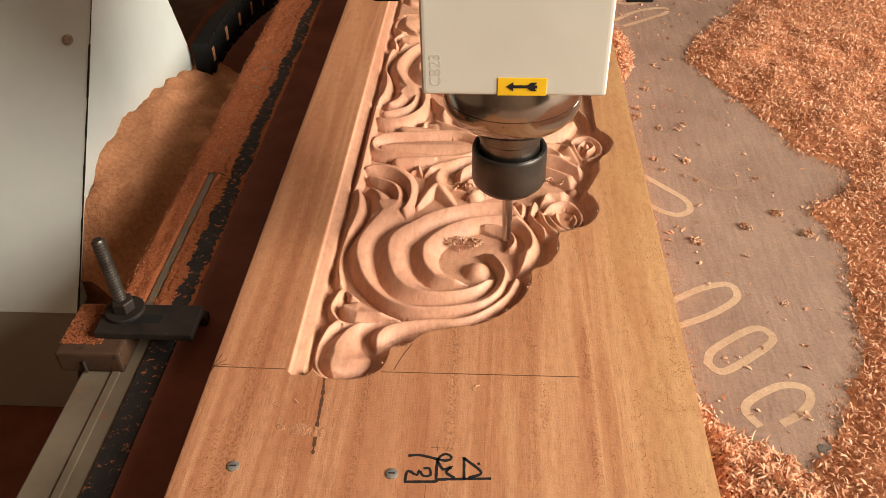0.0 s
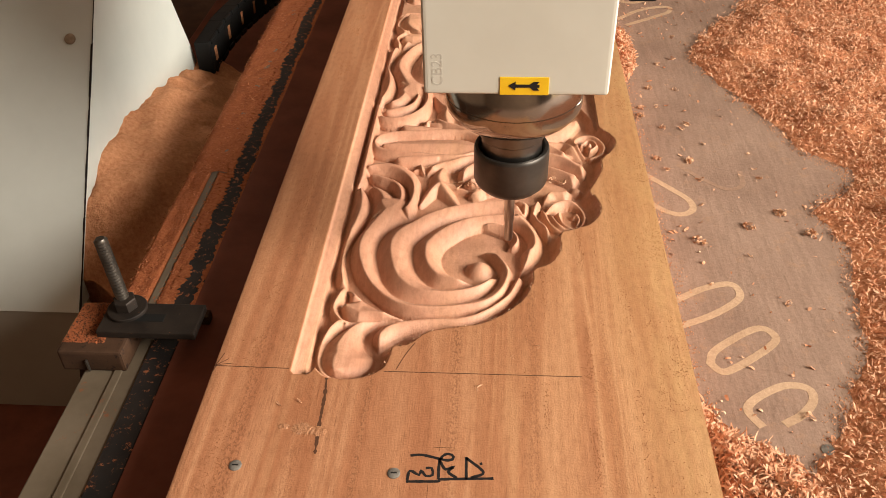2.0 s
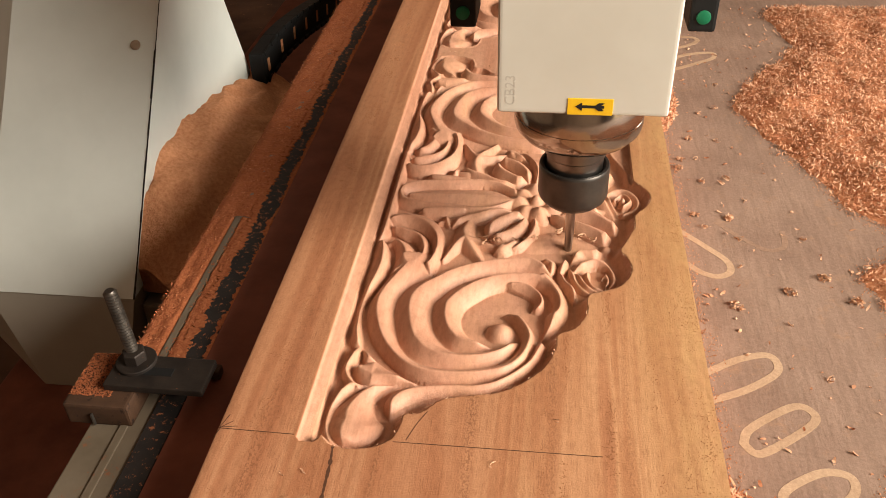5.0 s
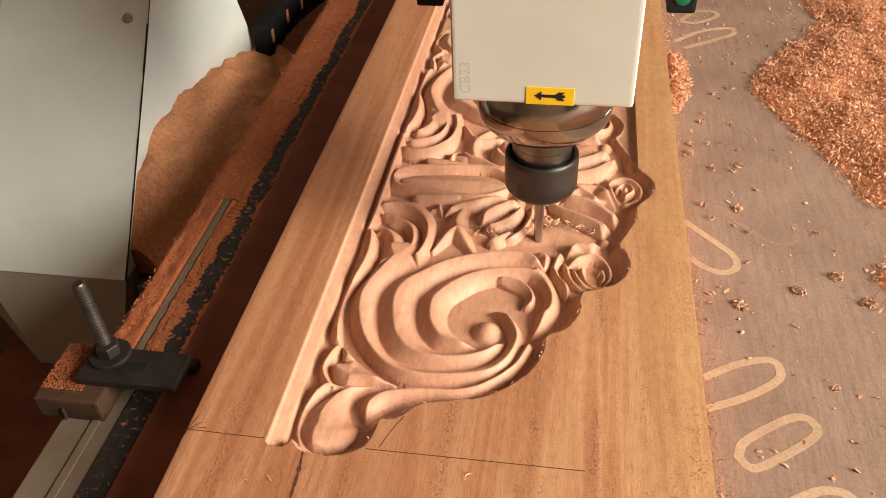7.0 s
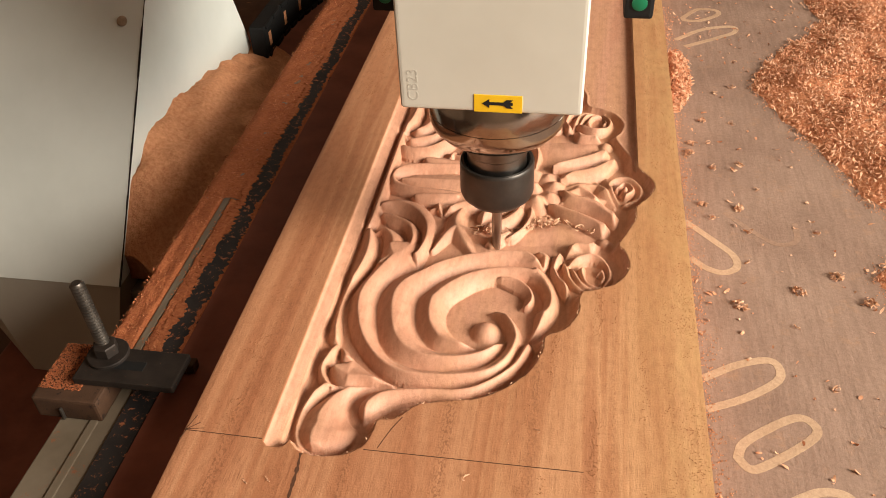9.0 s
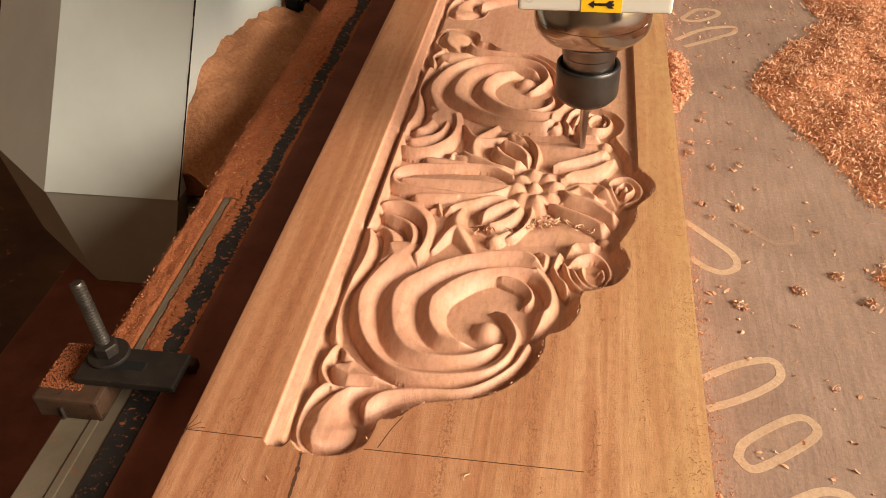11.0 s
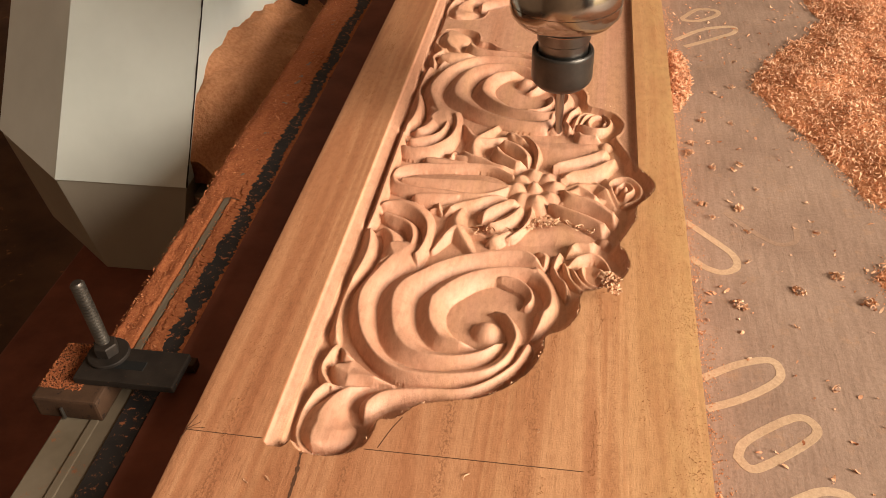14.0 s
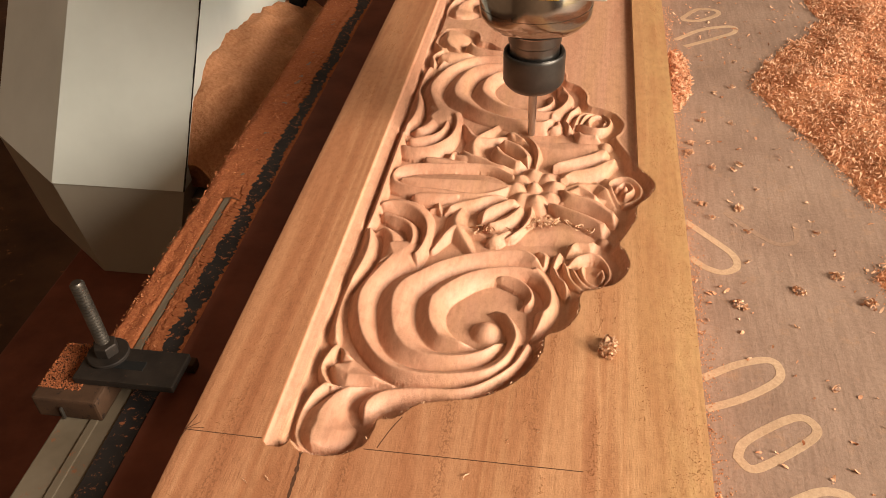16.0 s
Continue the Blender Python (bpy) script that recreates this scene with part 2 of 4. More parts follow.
def box(x0, x1, y0, y1, z0, z1, bevel=0.0, segs=2, bm=None):
    """A box in millimetres, its edges rounded."""
    b = bmesh.new()
    bmesh.ops.create_cube(b, size=1)
    for v in b.verts:
        v.co = Vector(((x0, x1)[v.co.x > 0], (y0, y1)[v.co.y > 0], (z0, z1)[v.co.z > 0])) * MM
    if bevel:
        bmesh.ops.bevel(b, geom=b.edges[:], offset=bevel * MM, segments=segs, affect="EDGES", profile=0.6)
    if bm is None:
        return b
    me = bpy.data.meshes.new("tmp")
    b.to_mesh(me)
    b.free()
    bm.from_mesh(me)
    bpy.data.meshes.remove(me)
    return bm


def lathe(profile, n=48, bm=None, at=(0, 0)):
    """A body turned round the z axis from (radius, height) pairs in millimetres."""
    b = bm or bmesh.new()
    rings = []
    for r, z in profile:
        rings.append([b.verts.new(((at[0] + r * math.cos(2 * math.pi * i / n)) * MM, (at[1] + r * math.sin(2 * math.pi * i / n)) * MM, z * MM)) for i in range(n)])
    for a, c in zip(rings, rings[1:]):
        for i in range(n):
            b.faces.new((a[i], a[(i + 1) % n], c[(i + 1) % n], c[i]))
    b.faces.new(rings[0][::-1])
    b.faces.new(rings[-1])
    bmesh.ops.recalc_face_normals(b, faces=b.faces[:])
    return b


def smooth_line(pts, step=1.0):
    """Points along a smooth curve through pts."""
    p = np.array(pts, float)
    if len(p) == 2:
        p = np.array([p[0], (p[0] + p[1]) / 2, p[1]])
    q = np.vstack([2 * p[0] - p[1], p, 2 * p[-1] - p[-2]])
    out = []
    for a, b, c, d in zip(q, q[1:], q[2:], q[3:]):
        n = max(2, int(np.linalg.norm(c - b) / step))
        for t in np.arange(n) / n:
            out.append(0.5 * (2 * b + (c - a) * t + (2 * a - 5 * b + 4 * c - d) * t * t + (3 * b - a - 3 * c + d) * t ** 3))
    out.append(p[-1])
    return np.array(out)


def ribbon(pts, width, z0, z1, bm=None, closed=False, step=1.0, ragged=0.0):
    """A raised line of that width along a smooth curve, in millimetres."""
    b = bm or bmesh.new()
    c = smooth_line(list(pts) + ([pts[0]] if closed else []), step)
    if closed:
        c = c[:-1]
    t = (np.roll(c, -1, 0) - np.roll(c, 1, 0)) if closed else np.gradient(c, axis=0)
    t /= np.linalg.norm(t, axis=1)[:, None] + 1e-9
    nrm = np.stack([-t[:, 1], t[:, 0]], 1)
    rows = []
    for i, (p, q) in enumerate(zip(c, nrm)):
        w = width / 2 * (1 + ragged * (random.random() - 0.5))
        l, r = p + q * w, p - q * w
        rows.append([b.verts.new((x * MM, y * MM, z * MM)) for x, y, z in ((*l, z0), (*l, z1), (*r, z1), (*r, z0))])
    pairs = list(zip(rows, rows[1:])) + ([(rows[-1], rows[0])] if closed else [])
    for a, d in pairs:
        for i in range(4):
            j = (i + 1) % 4
            b.faces.new((a[i], a[j], d[j], d[i]))
    if not closed:
        b.faces.new(rows[0][::-1])
        b.faces.new(rows[-1])
    bmesh.ops.recalc_face_normals(b, faces=b.faces[:])
    return b


def interp(vals, t):
    return np.interp(t, (0, 0.5, 1), vals)


# ---------------------------------------------------------------- the workshop
TABLE = -26.0


def shell():
    """Room of the workshop: floor, four unseen walls and a ceiling added to bounce light, the doorway in the east wall.
    """
    tagged(part("floor", box(-2600, 2660, -2600, 3600, -960, -860), M_FLOOR), "dark dusty concrete workshop floor under sawdust", "floor", kind="structure")
    tagged(part("ceiling", box(-2600, 2660, -2600, 3600, 2400, 2480), M_CEIL), "unseen brown workshop ceiling added to bounce light", "ceiling", kind="structure")
    tagged(part("wall_west", box(-2700, -2600, -2700, 3700, -960, 2480), M_WALL), "unseen dull brown workshop wall added to bounce light", "wall", kind="structure")
    tagged(part("wall_north", box(-2600, 2660, 3600, 3700, -960, 2480), M_WALL), "unseen dull brown workshop wall added to bounce light", "wall", kind="structure")
    tagged(part("wall_south", box(-2600, 2660, -2700, -2600, -960, 2480), M_WALL), "unseen dull brown workshop wall added to bounce light", "wall", kind="structure")
    b = box(2560, 2660, -2600, -1500, -860, 2400)
    for d in ((2560, 2660, 700, 3600, -860, 2400), (2560, 2660, -1500, 700, 1750, 2400)):
        box(*d, bm=b)
    tagged(part("wall_east", b, M_WALL), "unseen workshop wall with a wide open doorway for the daylight", "wall", kind="structure")


shell()


# ---------------------------------------------------------------- the carved board
BOARD_W, BOARD_Y0, BOARD_Y1 = 239.6, -150.0, 900.0
AXIS, END = 222.0, 457.5
FLOOR = -9.5
OUTLINE = [(51, 1), (56.5, -4.5), (65.5, -6), (75.5, -4.5), (84.5, 1.5), (88, 12), (88.5, 17), (96.5, 19.5), (105.5, 28.5), (118.5, 32.5), (134.5, 36.5), (147, 45.5), (157, 57.5), (162, 71.5), (163, 81.5), (172.5, 88), (179, 101.5), (180, 116), (189.5, 121), (200, 128), (206, 141), (204, 154), (200.5, 160.5), (205, 172.5), (210.5, 186.5), (211.5, 199), (219, 210.5), (222, 217), (223, 222.5), (223.2, 228)]
STROKES = []
DOMES = []
EGGS = []
LEAVES = []
DEPTH = 0.9
BOWL = (129.5, 92.0, 27.0)


def stroke(name, pts, widths, tops, skew, once=False):
    """One carved ridge: its line, half widths and heights at start, middle and end, how far its crest lies off the middle, and whether it is mirrored."""
    STROKES.append((name, pts, widths, tops, skew, once))


def leaf(name, outer, inner, crest=0.4, top=-1.5, valley=-8.0, once=False):
    """One carved blade between two grooves that meet at its ends: how far across its crest lies, heights of crest and grooves, and whether it is mirrored."""
    LEAVES.append((outer, inner, crest, top, valley, once))


stroke("star_a", [(85, 190), (97, 194), (110, 199)], (2, 6, 4), (-6, -4, -6), 0)
stroke("star_b", [(105, 195), (103, 175), (116, 150)], (5, 8, 3), (-5, -2, -6), 0)
stroke("star_c", [(92, 150), (103.5, 171), (124, 165)], (2, 6.5, 3), (-6, -2, -6), 0)
# flower of egg-shaped petals: place, turn, half length, half width, height
for k in range(8):
    a = radians(8 + 45 * k)
    EGGS.append((148 + 12.5 * math.cos(a), 219 + 14.5 * math.sin(a), a + 0.25, 11.5, 10.5, -0.8 - 1.6 * (k % 2)))
EGGS.append((147.5, 218.5, radians(100), 8.5, 7.2, 0.6))
stroke("rose_calyx", [(163, 218), (178, 224), (192, 226)], (4, 8, 5), (-6, -4, -7), 0.2, True)
stroke("rose_calyx", [(166, 206), (182, 212), (194, 212)], (4, 7, 4), (-6, -4, -7), -0.2, True)
stroke("ground", [(145, 172), (165, 176), (186, 166)], (9, 13, 8), (-7, -6.5, -7.5), 0)
stroke("rose_leaf", [(185, 232), (189.5, 220), (197, 206)], (3, 5.5, 3), (-8, -2.5, -8), 0.6, True)
stroke("rose_leaf", [(192, 236), (194, 222), (201, 208)], (3, 4, 2), (-8, -2.5, -8), 0.6, True)
stroke("rose_ring", [(195, 218), (197, 230), (206, 233), (213.5, 224), (212.5, 213.5), (205, 208)], (3, 4.5, 3), (-5, -2.5, -5), 0.3, True)
stroke("rose_ring", [(200, 222), (205, 227), (209.5, 221), (205, 215.5)], (2, 3, 2), (-3, -1.5, -3), 0.2, True)
leaf("stem_left", [(49.1, 166.4), (47.9, 160.6), (48.2, 143.2), (47.9, 125.1), (48.5, 108.0), (48.6, 88.7), (48.7, 76.5), (51.8, 68.5), (56.8, 66.6)], [(49.5, 167.6), (54.0, 163.5), (57.9, 155.1), (60.1, 143.5), (59.7, 131.5), (56.7, 118.7), (52.7, 108.1), (51.4, 99.0), (52.3, 89.2), (54.5, 80.6), (56.4, 73.2), (56.8, 66.6)], 0.6, -0.6, -8.0)
leaf("scroll_a", [(66.0, 153.2), (63.2, 144.9), (62.1, 135.9), (58.8, 123.8), (55.6, 113.7), (54.0, 104.0), (55.2, 92.6), (58.5, 82.0), (63.1, 71.9), (69.9, 62.5), (77.7, 54.3), (87.9, 47.5), (97.0, 44.9), (108.3, 44.8), (119.4, 45.9), (130.3, 48.3), (138.3, 51.5), (144.7, 58.0), (149.4, 68.2), (151.3, 80.5), (149.0, 89.9), (143.8, 97.9), (136.4, 101.8), (130.5, 100.2)], [(66.0, 153.2), (80.6, 157.6), (88.2, 147.7), (87.4, 133.1), (82.5, 129.5), (76.8, 124.9), (72.6, 118.1), (70.0, 110.6), (69.4, 101.2), (70.8, 92.3), (74.2, 79.6), (77.4, 71.6), (82.9, 64.1), (88.2, 59.9), (94.5, 57.6), (100.6, 56.4), (109.3, 56.3), (117.7, 57.3), (126.0, 59.5), (134.1, 63.6), (139.3, 69.0), (142.1, 75.3), (143.0, 81.6), (140.1, 89.6), (135.8, 96.5), (130.5, 100.2)], 0.38, -1, -8.2)
leaf("curl_top", [(49.9, 185.2), (59.6, 183.8), (69.1, 181.3), (77.5, 174.7), (82.9, 166.2), (83.8, 153.6), (79.4, 140.4)], [(49.9, 185.2), (53.5, 195.3), (63.8, 199.5), (75.4, 196.4), (83.9, 188.9), (89.3, 178.3), (90.7, 169.8), (90.9, 156.0), (87.2, 134.1), (79.4, 140.4)], 0.45, -1.5, -8.0)
leaf("curl_in", [(52.7, 178.9), (62.2, 171.3), (70.7, 167.6), (76.0, 158.2), (76.4, 143.7), (74.0, 130.6)], [(52.7, 178.9), (59.9, 182.7), (69.8, 179.6), (78.2, 173.0), (81.8, 164.4), (82.1, 151.3), (74.0, 130.6)], 0.45, -2.2, -8.0)
leaf("curl_in_small", [(54.1, 163.0), (58.9, 161.8), (61.9, 152.8), (62.5, 140.6), (61.0, 129.1)], [(54.1, 163.0), (59.5, 167.5), (66.9, 165.5), (72.9, 160.0), (76.2, 151.7), (76.7, 142.2), (73.6, 132.6), (61.0, 129.1)], 0.45, -2.2, -8.0)
leaf("scroll_b", [(160.4, 137.0), (151.8, 154.4), (136.9, 155.3), (120.6, 151.4), (104.7, 145.4), (94.0, 139.0), (87.4, 133.1), (82.5, 129.5), (76.8, 124.9), (72.6, 118.1), (70.0, 110.6), (69.4, 101.2), (70.8, 92.3), (74.2, 79.6), (77.4, 71.6), (82.9, 64.1), (88.2, 59.9), (94.5, 57.6), (100.6, 56.4), (109.3, 56.3), (117.7, 57.3), (126.0, 59.5), (134.1, 63.6), (139.3, 69.0), (142.1, 75.3), (143.5, 82.5)], [(160.4, 137.0), (151.2, 140.4), (138.2, 141.0), (122.3, 137.6), (110.1, 131.2), (101.4, 123.8), (94.9, 114.4), (91.4, 107.4), (91.7, 97.0), (92.9, 90.5), (94.7, 84.2), (98.2, 78.2), (102.7, 72.6), (107.0, 69.8), (113.1, 69.0), (121.7, 70.0), (128.7, 72.9), (135.6, 76.6), (140.6, 79.2), (143.5, 82.5)], 0.42, -1, -8.2)
leaf("scroll_c", [(160.5, 136.5), (151.2, 140.4), (138.2, 141.0), (122.3, 137.6), (110.1, 131.2), (101.4, 123.8), (94.9, 114.4), (91.4, 107.4), (91.7, 97.0), (92.9, 90.5), (94.7, 84.2), (98.2, 78.2), (102.7, 72.6), (107.0, 69.8), (113.1, 69.0), (121.7, 70.0), (128.7, 72.9)], [(160.5, 136.5), (156.0, 126.3), (148.9, 128.4), (136.4, 126.9), (124.2, 121.6), (116.4, 113.6), (110.5, 106.0), (108.5, 99.0), (108.9, 92.4), (111.3, 86.2), (115.1, 81.1), (120.8, 76.8), (128.6, 73.7)], 0.47, -1.2, -8.2)
leaf("hook", [(152.7, 141.6), (161.1, 136.1), (166.2, 124.2), (168.9, 112.9), (167.9, 102.9), (162.2, 91.9), (154.4, 81.3)], [(152.7, 141.6), (148.8, 130.3), (155.6, 123.9), (159.9, 115.5), (159.8, 107.3), (156.2, 102.4), (156.5, 92.9), (154.4, 81.3)], 0.5, -1.5, -8.0)
leaf("curl", [(129.3, 127.1), (136.7, 123.6), (145.3, 118.9), (149.8, 113.4), (147.7, 105.9)], [(129.3, 127.1), (137.7, 130.0), (145.1, 129.4), (152.5, 123.0), (155.3, 114.0), (153.1, 106.5), (147.7, 105.9)], 0.72, -3.2, -8.0)
leaf("bud_a", [(54.2, 67.5), (51.6, 61.1), (49.7, 52.8), (50.6, 46.3), (53.7, 40.3), (58.8, 34.2)], [(57.1, 66.6), (57.7, 61.0), (55.8, 54.4), (54.4, 49.5), (56.7, 44.4), (61.6, 39.0), (64.4, 37.1)], 0.5, -2, -8.0)
leaf("bud_tip", [(57.4, 66.7), (59.3, 60.4), (61.1, 55.8), (68.9, 56.8)], [(57.4, 66.7), (61.0, 64.6), (65.0, 60.3), (68.9, 56.8)], 0.5, -3, -8.0)
leaf("bud_b", [(55.5, 52.0), (58.2, 45.4), (63.3, 39.2), (67.7, 37.5), (75.0, 40.7), (83.2, 42.4), (92.1, 43.6)], [(55.5, 52.0), (61.2, 55.4), (65.5, 58.3), (69.4, 56.8), (75.3, 52.1), (82.6, 47.6), (92.1, 43.6)], 0.4, -2, -8.0)
leaf("leaf_rim", [(63.7, 40.0), (56.3, 40.6), (52.1, 35.6), (49.9, 30.2), (48.5, 21.5), (48.7, 13.2), (50.3, 5.4), (53.4, -1.4), (60.3, -4.0)], [(67.0, 38.2), (60.8, 34.5), (55.4, 28.0), (52.2, 22.3), (51.2, 15.2), (52.1, 8.2), (56.1, 2.2), (61.5, -1.6)], 0.45, -1.5, -8.0)
leaf("leaf_mid", [(82.6, 42.4), (74.9, 41.0), (67.0, 38.2), (60.8, 34.5), (55.4, 28.0), (52.2, 22.3), (51.2, 15.2), (52.1, 8.2), (56.1, 2.2), (61.5, -1.6)], [(82.6, 42.4), (76.8, 39.1), (72.8, 34.2), (71.4, 28.6), (71.9, 23.0), (74.5, 18.2), (78.3, 14.9), (79.0, 9.7), (76.0, 4.4), (70.6, 0.5), (61.5, -1.6)], 0.38, -2, -8.0)
leaf("stem_low", [(80.6, 19.3), (76.7, 26.4), (77.0, 32.2), (81.2, 38.5), (89.0, 42.1), (100.1, 43.4), (114.0, 44.4), (124.9, 46.5), (132.9, 50.1), (141.1, 57.2), (146.9, 64.8), (150.8, 75.6), (154.4, 81.7)], [(80.6, 19.3), (84.9, 24.3), (91.5, 29.7), (99.2, 33.2), (109.9, 35.6), (120.9, 35.9), (129.4, 38.4), (137.0, 43.7), (146.6, 52.9), (154.0, 64.9), (157.5, 75.2), (154.4, 81.7)], 0.45, -1.6, -8.0)
leaf("border", [(47.2, 160.0), (47.0, 175.0), (47.0, 200.0), (47.0, 236.0)], [(47.2, 160.0), (54.0, 172.0), (54.5, 190.0), (54.0, 236.0)], 0.55, -0.8, -8.6)
leaf("long_leaf", [(56.2, 216.6), (65.9, 227.6), (80.7, 230.5), (99.4, 232.4), (118.4, 231.7), (133.5, 221.5)], [(56.2, 216.6), (69.3, 209.6), (84.5, 207.4), (102.9, 207.4), (120.9, 208.7), (133.3, 211.3)], 0.55, -2, -8, True)
leaf("leaf_edge", [(58.5, 233.0), (53.0, 228.4), (50.6, 216.6), (53.6, 208.8), (63.7, 204.3), (82.8, 202.4), (101.7, 199.7), (121.1, 202.6), (134.0, 212.0)], [(58.5, 233.0), (56.1, 226.7), (59.5, 219.1), (71.1, 213.2), (91.9, 211.7), (114.4, 210.0), (133.3, 220.0)], 0.5, -2.5, -8.0)
leaf("side_leaf", [(68.9, 199.5), (73.7, 205.6), (82.4, 209.1), (95.6, 207.3), (107.0, 203.5)], [(68.9, 199.5), (75.6, 195.2), (84.8, 194.4), (93.4, 197.2), (107.0, 203.5)], 0.45, -2.5, -8.0)
leaf("side_petal", [(93.1, 185.1), (95.8, 193.8), (102.0, 200.5), (112.3, 204.7), (124.6, 207.9), (135.7, 205.4)], [(93.1, 185.1), (102.6, 188.5), (112.8, 192.0), (121.9, 200.2), (135.7, 205.4)], 0.45, -2.5, -8.0)
leaf("fang", [(85.9, 196.3), (88.2, 189.3), (92.8, 185.1)], [(85.9, 196.3), (90.9, 195.0), (92.8, 185.1)], 0.5, -3, -8.0)
leaf("petal_a", [(117.7, 175.6), (114.8, 187.5), (119.4, 196.3), (127.0, 202.0), (133.8, 206.4), (141.1, 199.9)], [(117.7, 175.6), (124.3, 184.4), (132.3, 191.7), (141.1, 199.9)], 0.5, -1.6, -8.0)
leaf("petal_b", [(118.5, 174.6), (127.1, 184.7), (133.4, 191.8), (141.8, 199.9)], [(118.5, 174.6), (124.4, 171.3), (131.7, 173.2), (138.8, 178.5), (143.7, 189.4), (141.8, 199.9)], 0.55, -1.6, -8.0)
leaf("petal_c", [(129.5, 162.0), (137.2, 169.4), (142.3, 177.8), (144.9, 188.4), (146.1, 200.4)], [(129.5, 162.0), (139.4, 164.2), (146.7, 173.8), (150.2, 186.7), (148.3, 198.2), (146.1, 200.4)], 0.5, -1.8, -8.0)
leaf("petal_d", [(124.9, 166.9), (131.3, 171.0), (136.9, 172.7), (143.3, 177.9)], [(124.9, 166.9), (123.0, 159.6), (131.5, 159.0), (143.3, 177.9)], 0.5, -3, -8.0)
leaf("sprig_a", [(157.6, 197.4), (169.2, 187.3), (184.1, 176.6), (191.7, 172.2), (196.2, 181.0)], [(157.9, 202.8), (173.4, 197.9), (188.1, 190.9), (196.2, 181.0)], 0.55, -1.8, -8.0)
leaf("sprig_b", [(163.6, 212.9), (166.1, 203.3), (180.7, 195.8), (191.8, 188.5), (198.9, 185.0), (201.4, 193.0)], [(163.9, 218.0), (181.1, 213.6), (191.9, 207.3), (201.4, 193.0)], 0.5, -1.5, -8.0)
leaf("calyx_high", [(166.6, 213.6), (172.1, 228.1), (179.4, 226.3), (185.7, 218.1), (190.7, 208.8)], [(166.6, 213.6), (171.0, 210.4), (178.0, 211.7), (185.1, 208.2), (190.7, 208.8)], 0.5, -2.5, -8, True)
leaf("rose_outer", [(170.4, 141.6), (173.3, 149.5), (179.0, 154.8), (186.0, 156.7), (193.2, 152.3), (197.3, 142.7), (196.4, 132.9), (189.7, 125.0)], [(170.4, 141.6), (177.3, 145.4), (184.6, 148.8), (189.4, 148.3), (192.9, 144.2), (194.2, 136.5), (192.1, 130.5), (189.7, 125.0)], 0.5, -2, -8.0)
leaf("rose_petal", [(169.4, 150.6), (169.1, 142.5), (171.5, 131.9), (176.7, 125.9), (183.5, 123.8)], [(169.4, 150.6), (172.9, 141.9), (175.2, 133.3), (178.8, 128.0), (183.5, 123.8)], 0.5, -2.2, -8.0)
leaf("rose_petal", [(172.6, 143.9), (175.2, 133.3), (179.7, 127.2), (188.4, 125.8)], [(172.6, 143.9), (176.2, 141.3), (179.6, 133.8), (182.8, 129.4), (188.4, 125.8)], 0.5, -2, -8.0)
leaf("rose_inner", [(177.4, 142.4), (180.2, 133.0), (185.0, 127.8), (190.9, 128.5)], [(177.4, 142.4), (181.8, 144.9), (182.0, 138.0), (184.6, 131.5), (190.9, 128.5)], 0.5, -1.8, -8.0)
leaf("rose_curl", [(188.2, 138.7), (190.1, 143.4), (192.9, 142.2), (193.3, 135.4), (189.6, 131.2)], [(188.2, 138.7), (190.4, 140.0), (191.4, 138.1), (191.1, 135.2), (189.6, 131.2)], 0.5, -1.6, -8.0)
leaf("rose_top", [(170.3, 152.8), (172.1, 163.5), (178.0, 166.3), (190.5, 165.6)], [(170.3, 152.8), (178.9, 156.4), (186.1, 156.1), (190.5, 165.6)], 0.4, -2, -8.0)
leaf("rose_leaf", [(162.4, 135.8), (162.4, 146.8), (165.0, 154.3), (167.8, 155.6)], [(162.4, 135.8), (166.2, 141.7), (169.7, 150.7), (167.8, 155.6)], 0.5, -2, -8.0)
leaf("rose_leaf", [(162.1, 140.7), (163.3, 131.0), (167.4, 124.3), (172.2, 114.6)], [(162.1, 140.7), (165.3, 141.1), (168.9, 132.6), (172.9, 127.3), (174.1, 120.4), (172.2, 114.6)], 0.6, -2.2, -8.0)
leaf("rose_tip", [(150.9, 154.2), (154.6, 147.4), (158.5, 137.3)], [(150.9, 154.2), (159.4, 154.2), (163.0, 148.4), (158.5, 137.3)], 0.5, -3, -8.0)
DOMES += [(131.5, 86.5, 9.2, -2.2, 0), (205, 221, 3, -1.5, 1), (192.5, 168.5, 5.5, -5, 0)]


def inside(px_, py_, poly):
    hit = np.zeros(px_.shape, bool)
    for (x0, y0), (x1, y1) in zip(poly, np.roll(poly, -1, 0)):
        c = (y0 > py_) != (y1 > py_)
        hit ^= c & (px_ < (x1 - x0) * (py_ - y0) / (y1 - y0 + 1e-12) + x0)
    return hit


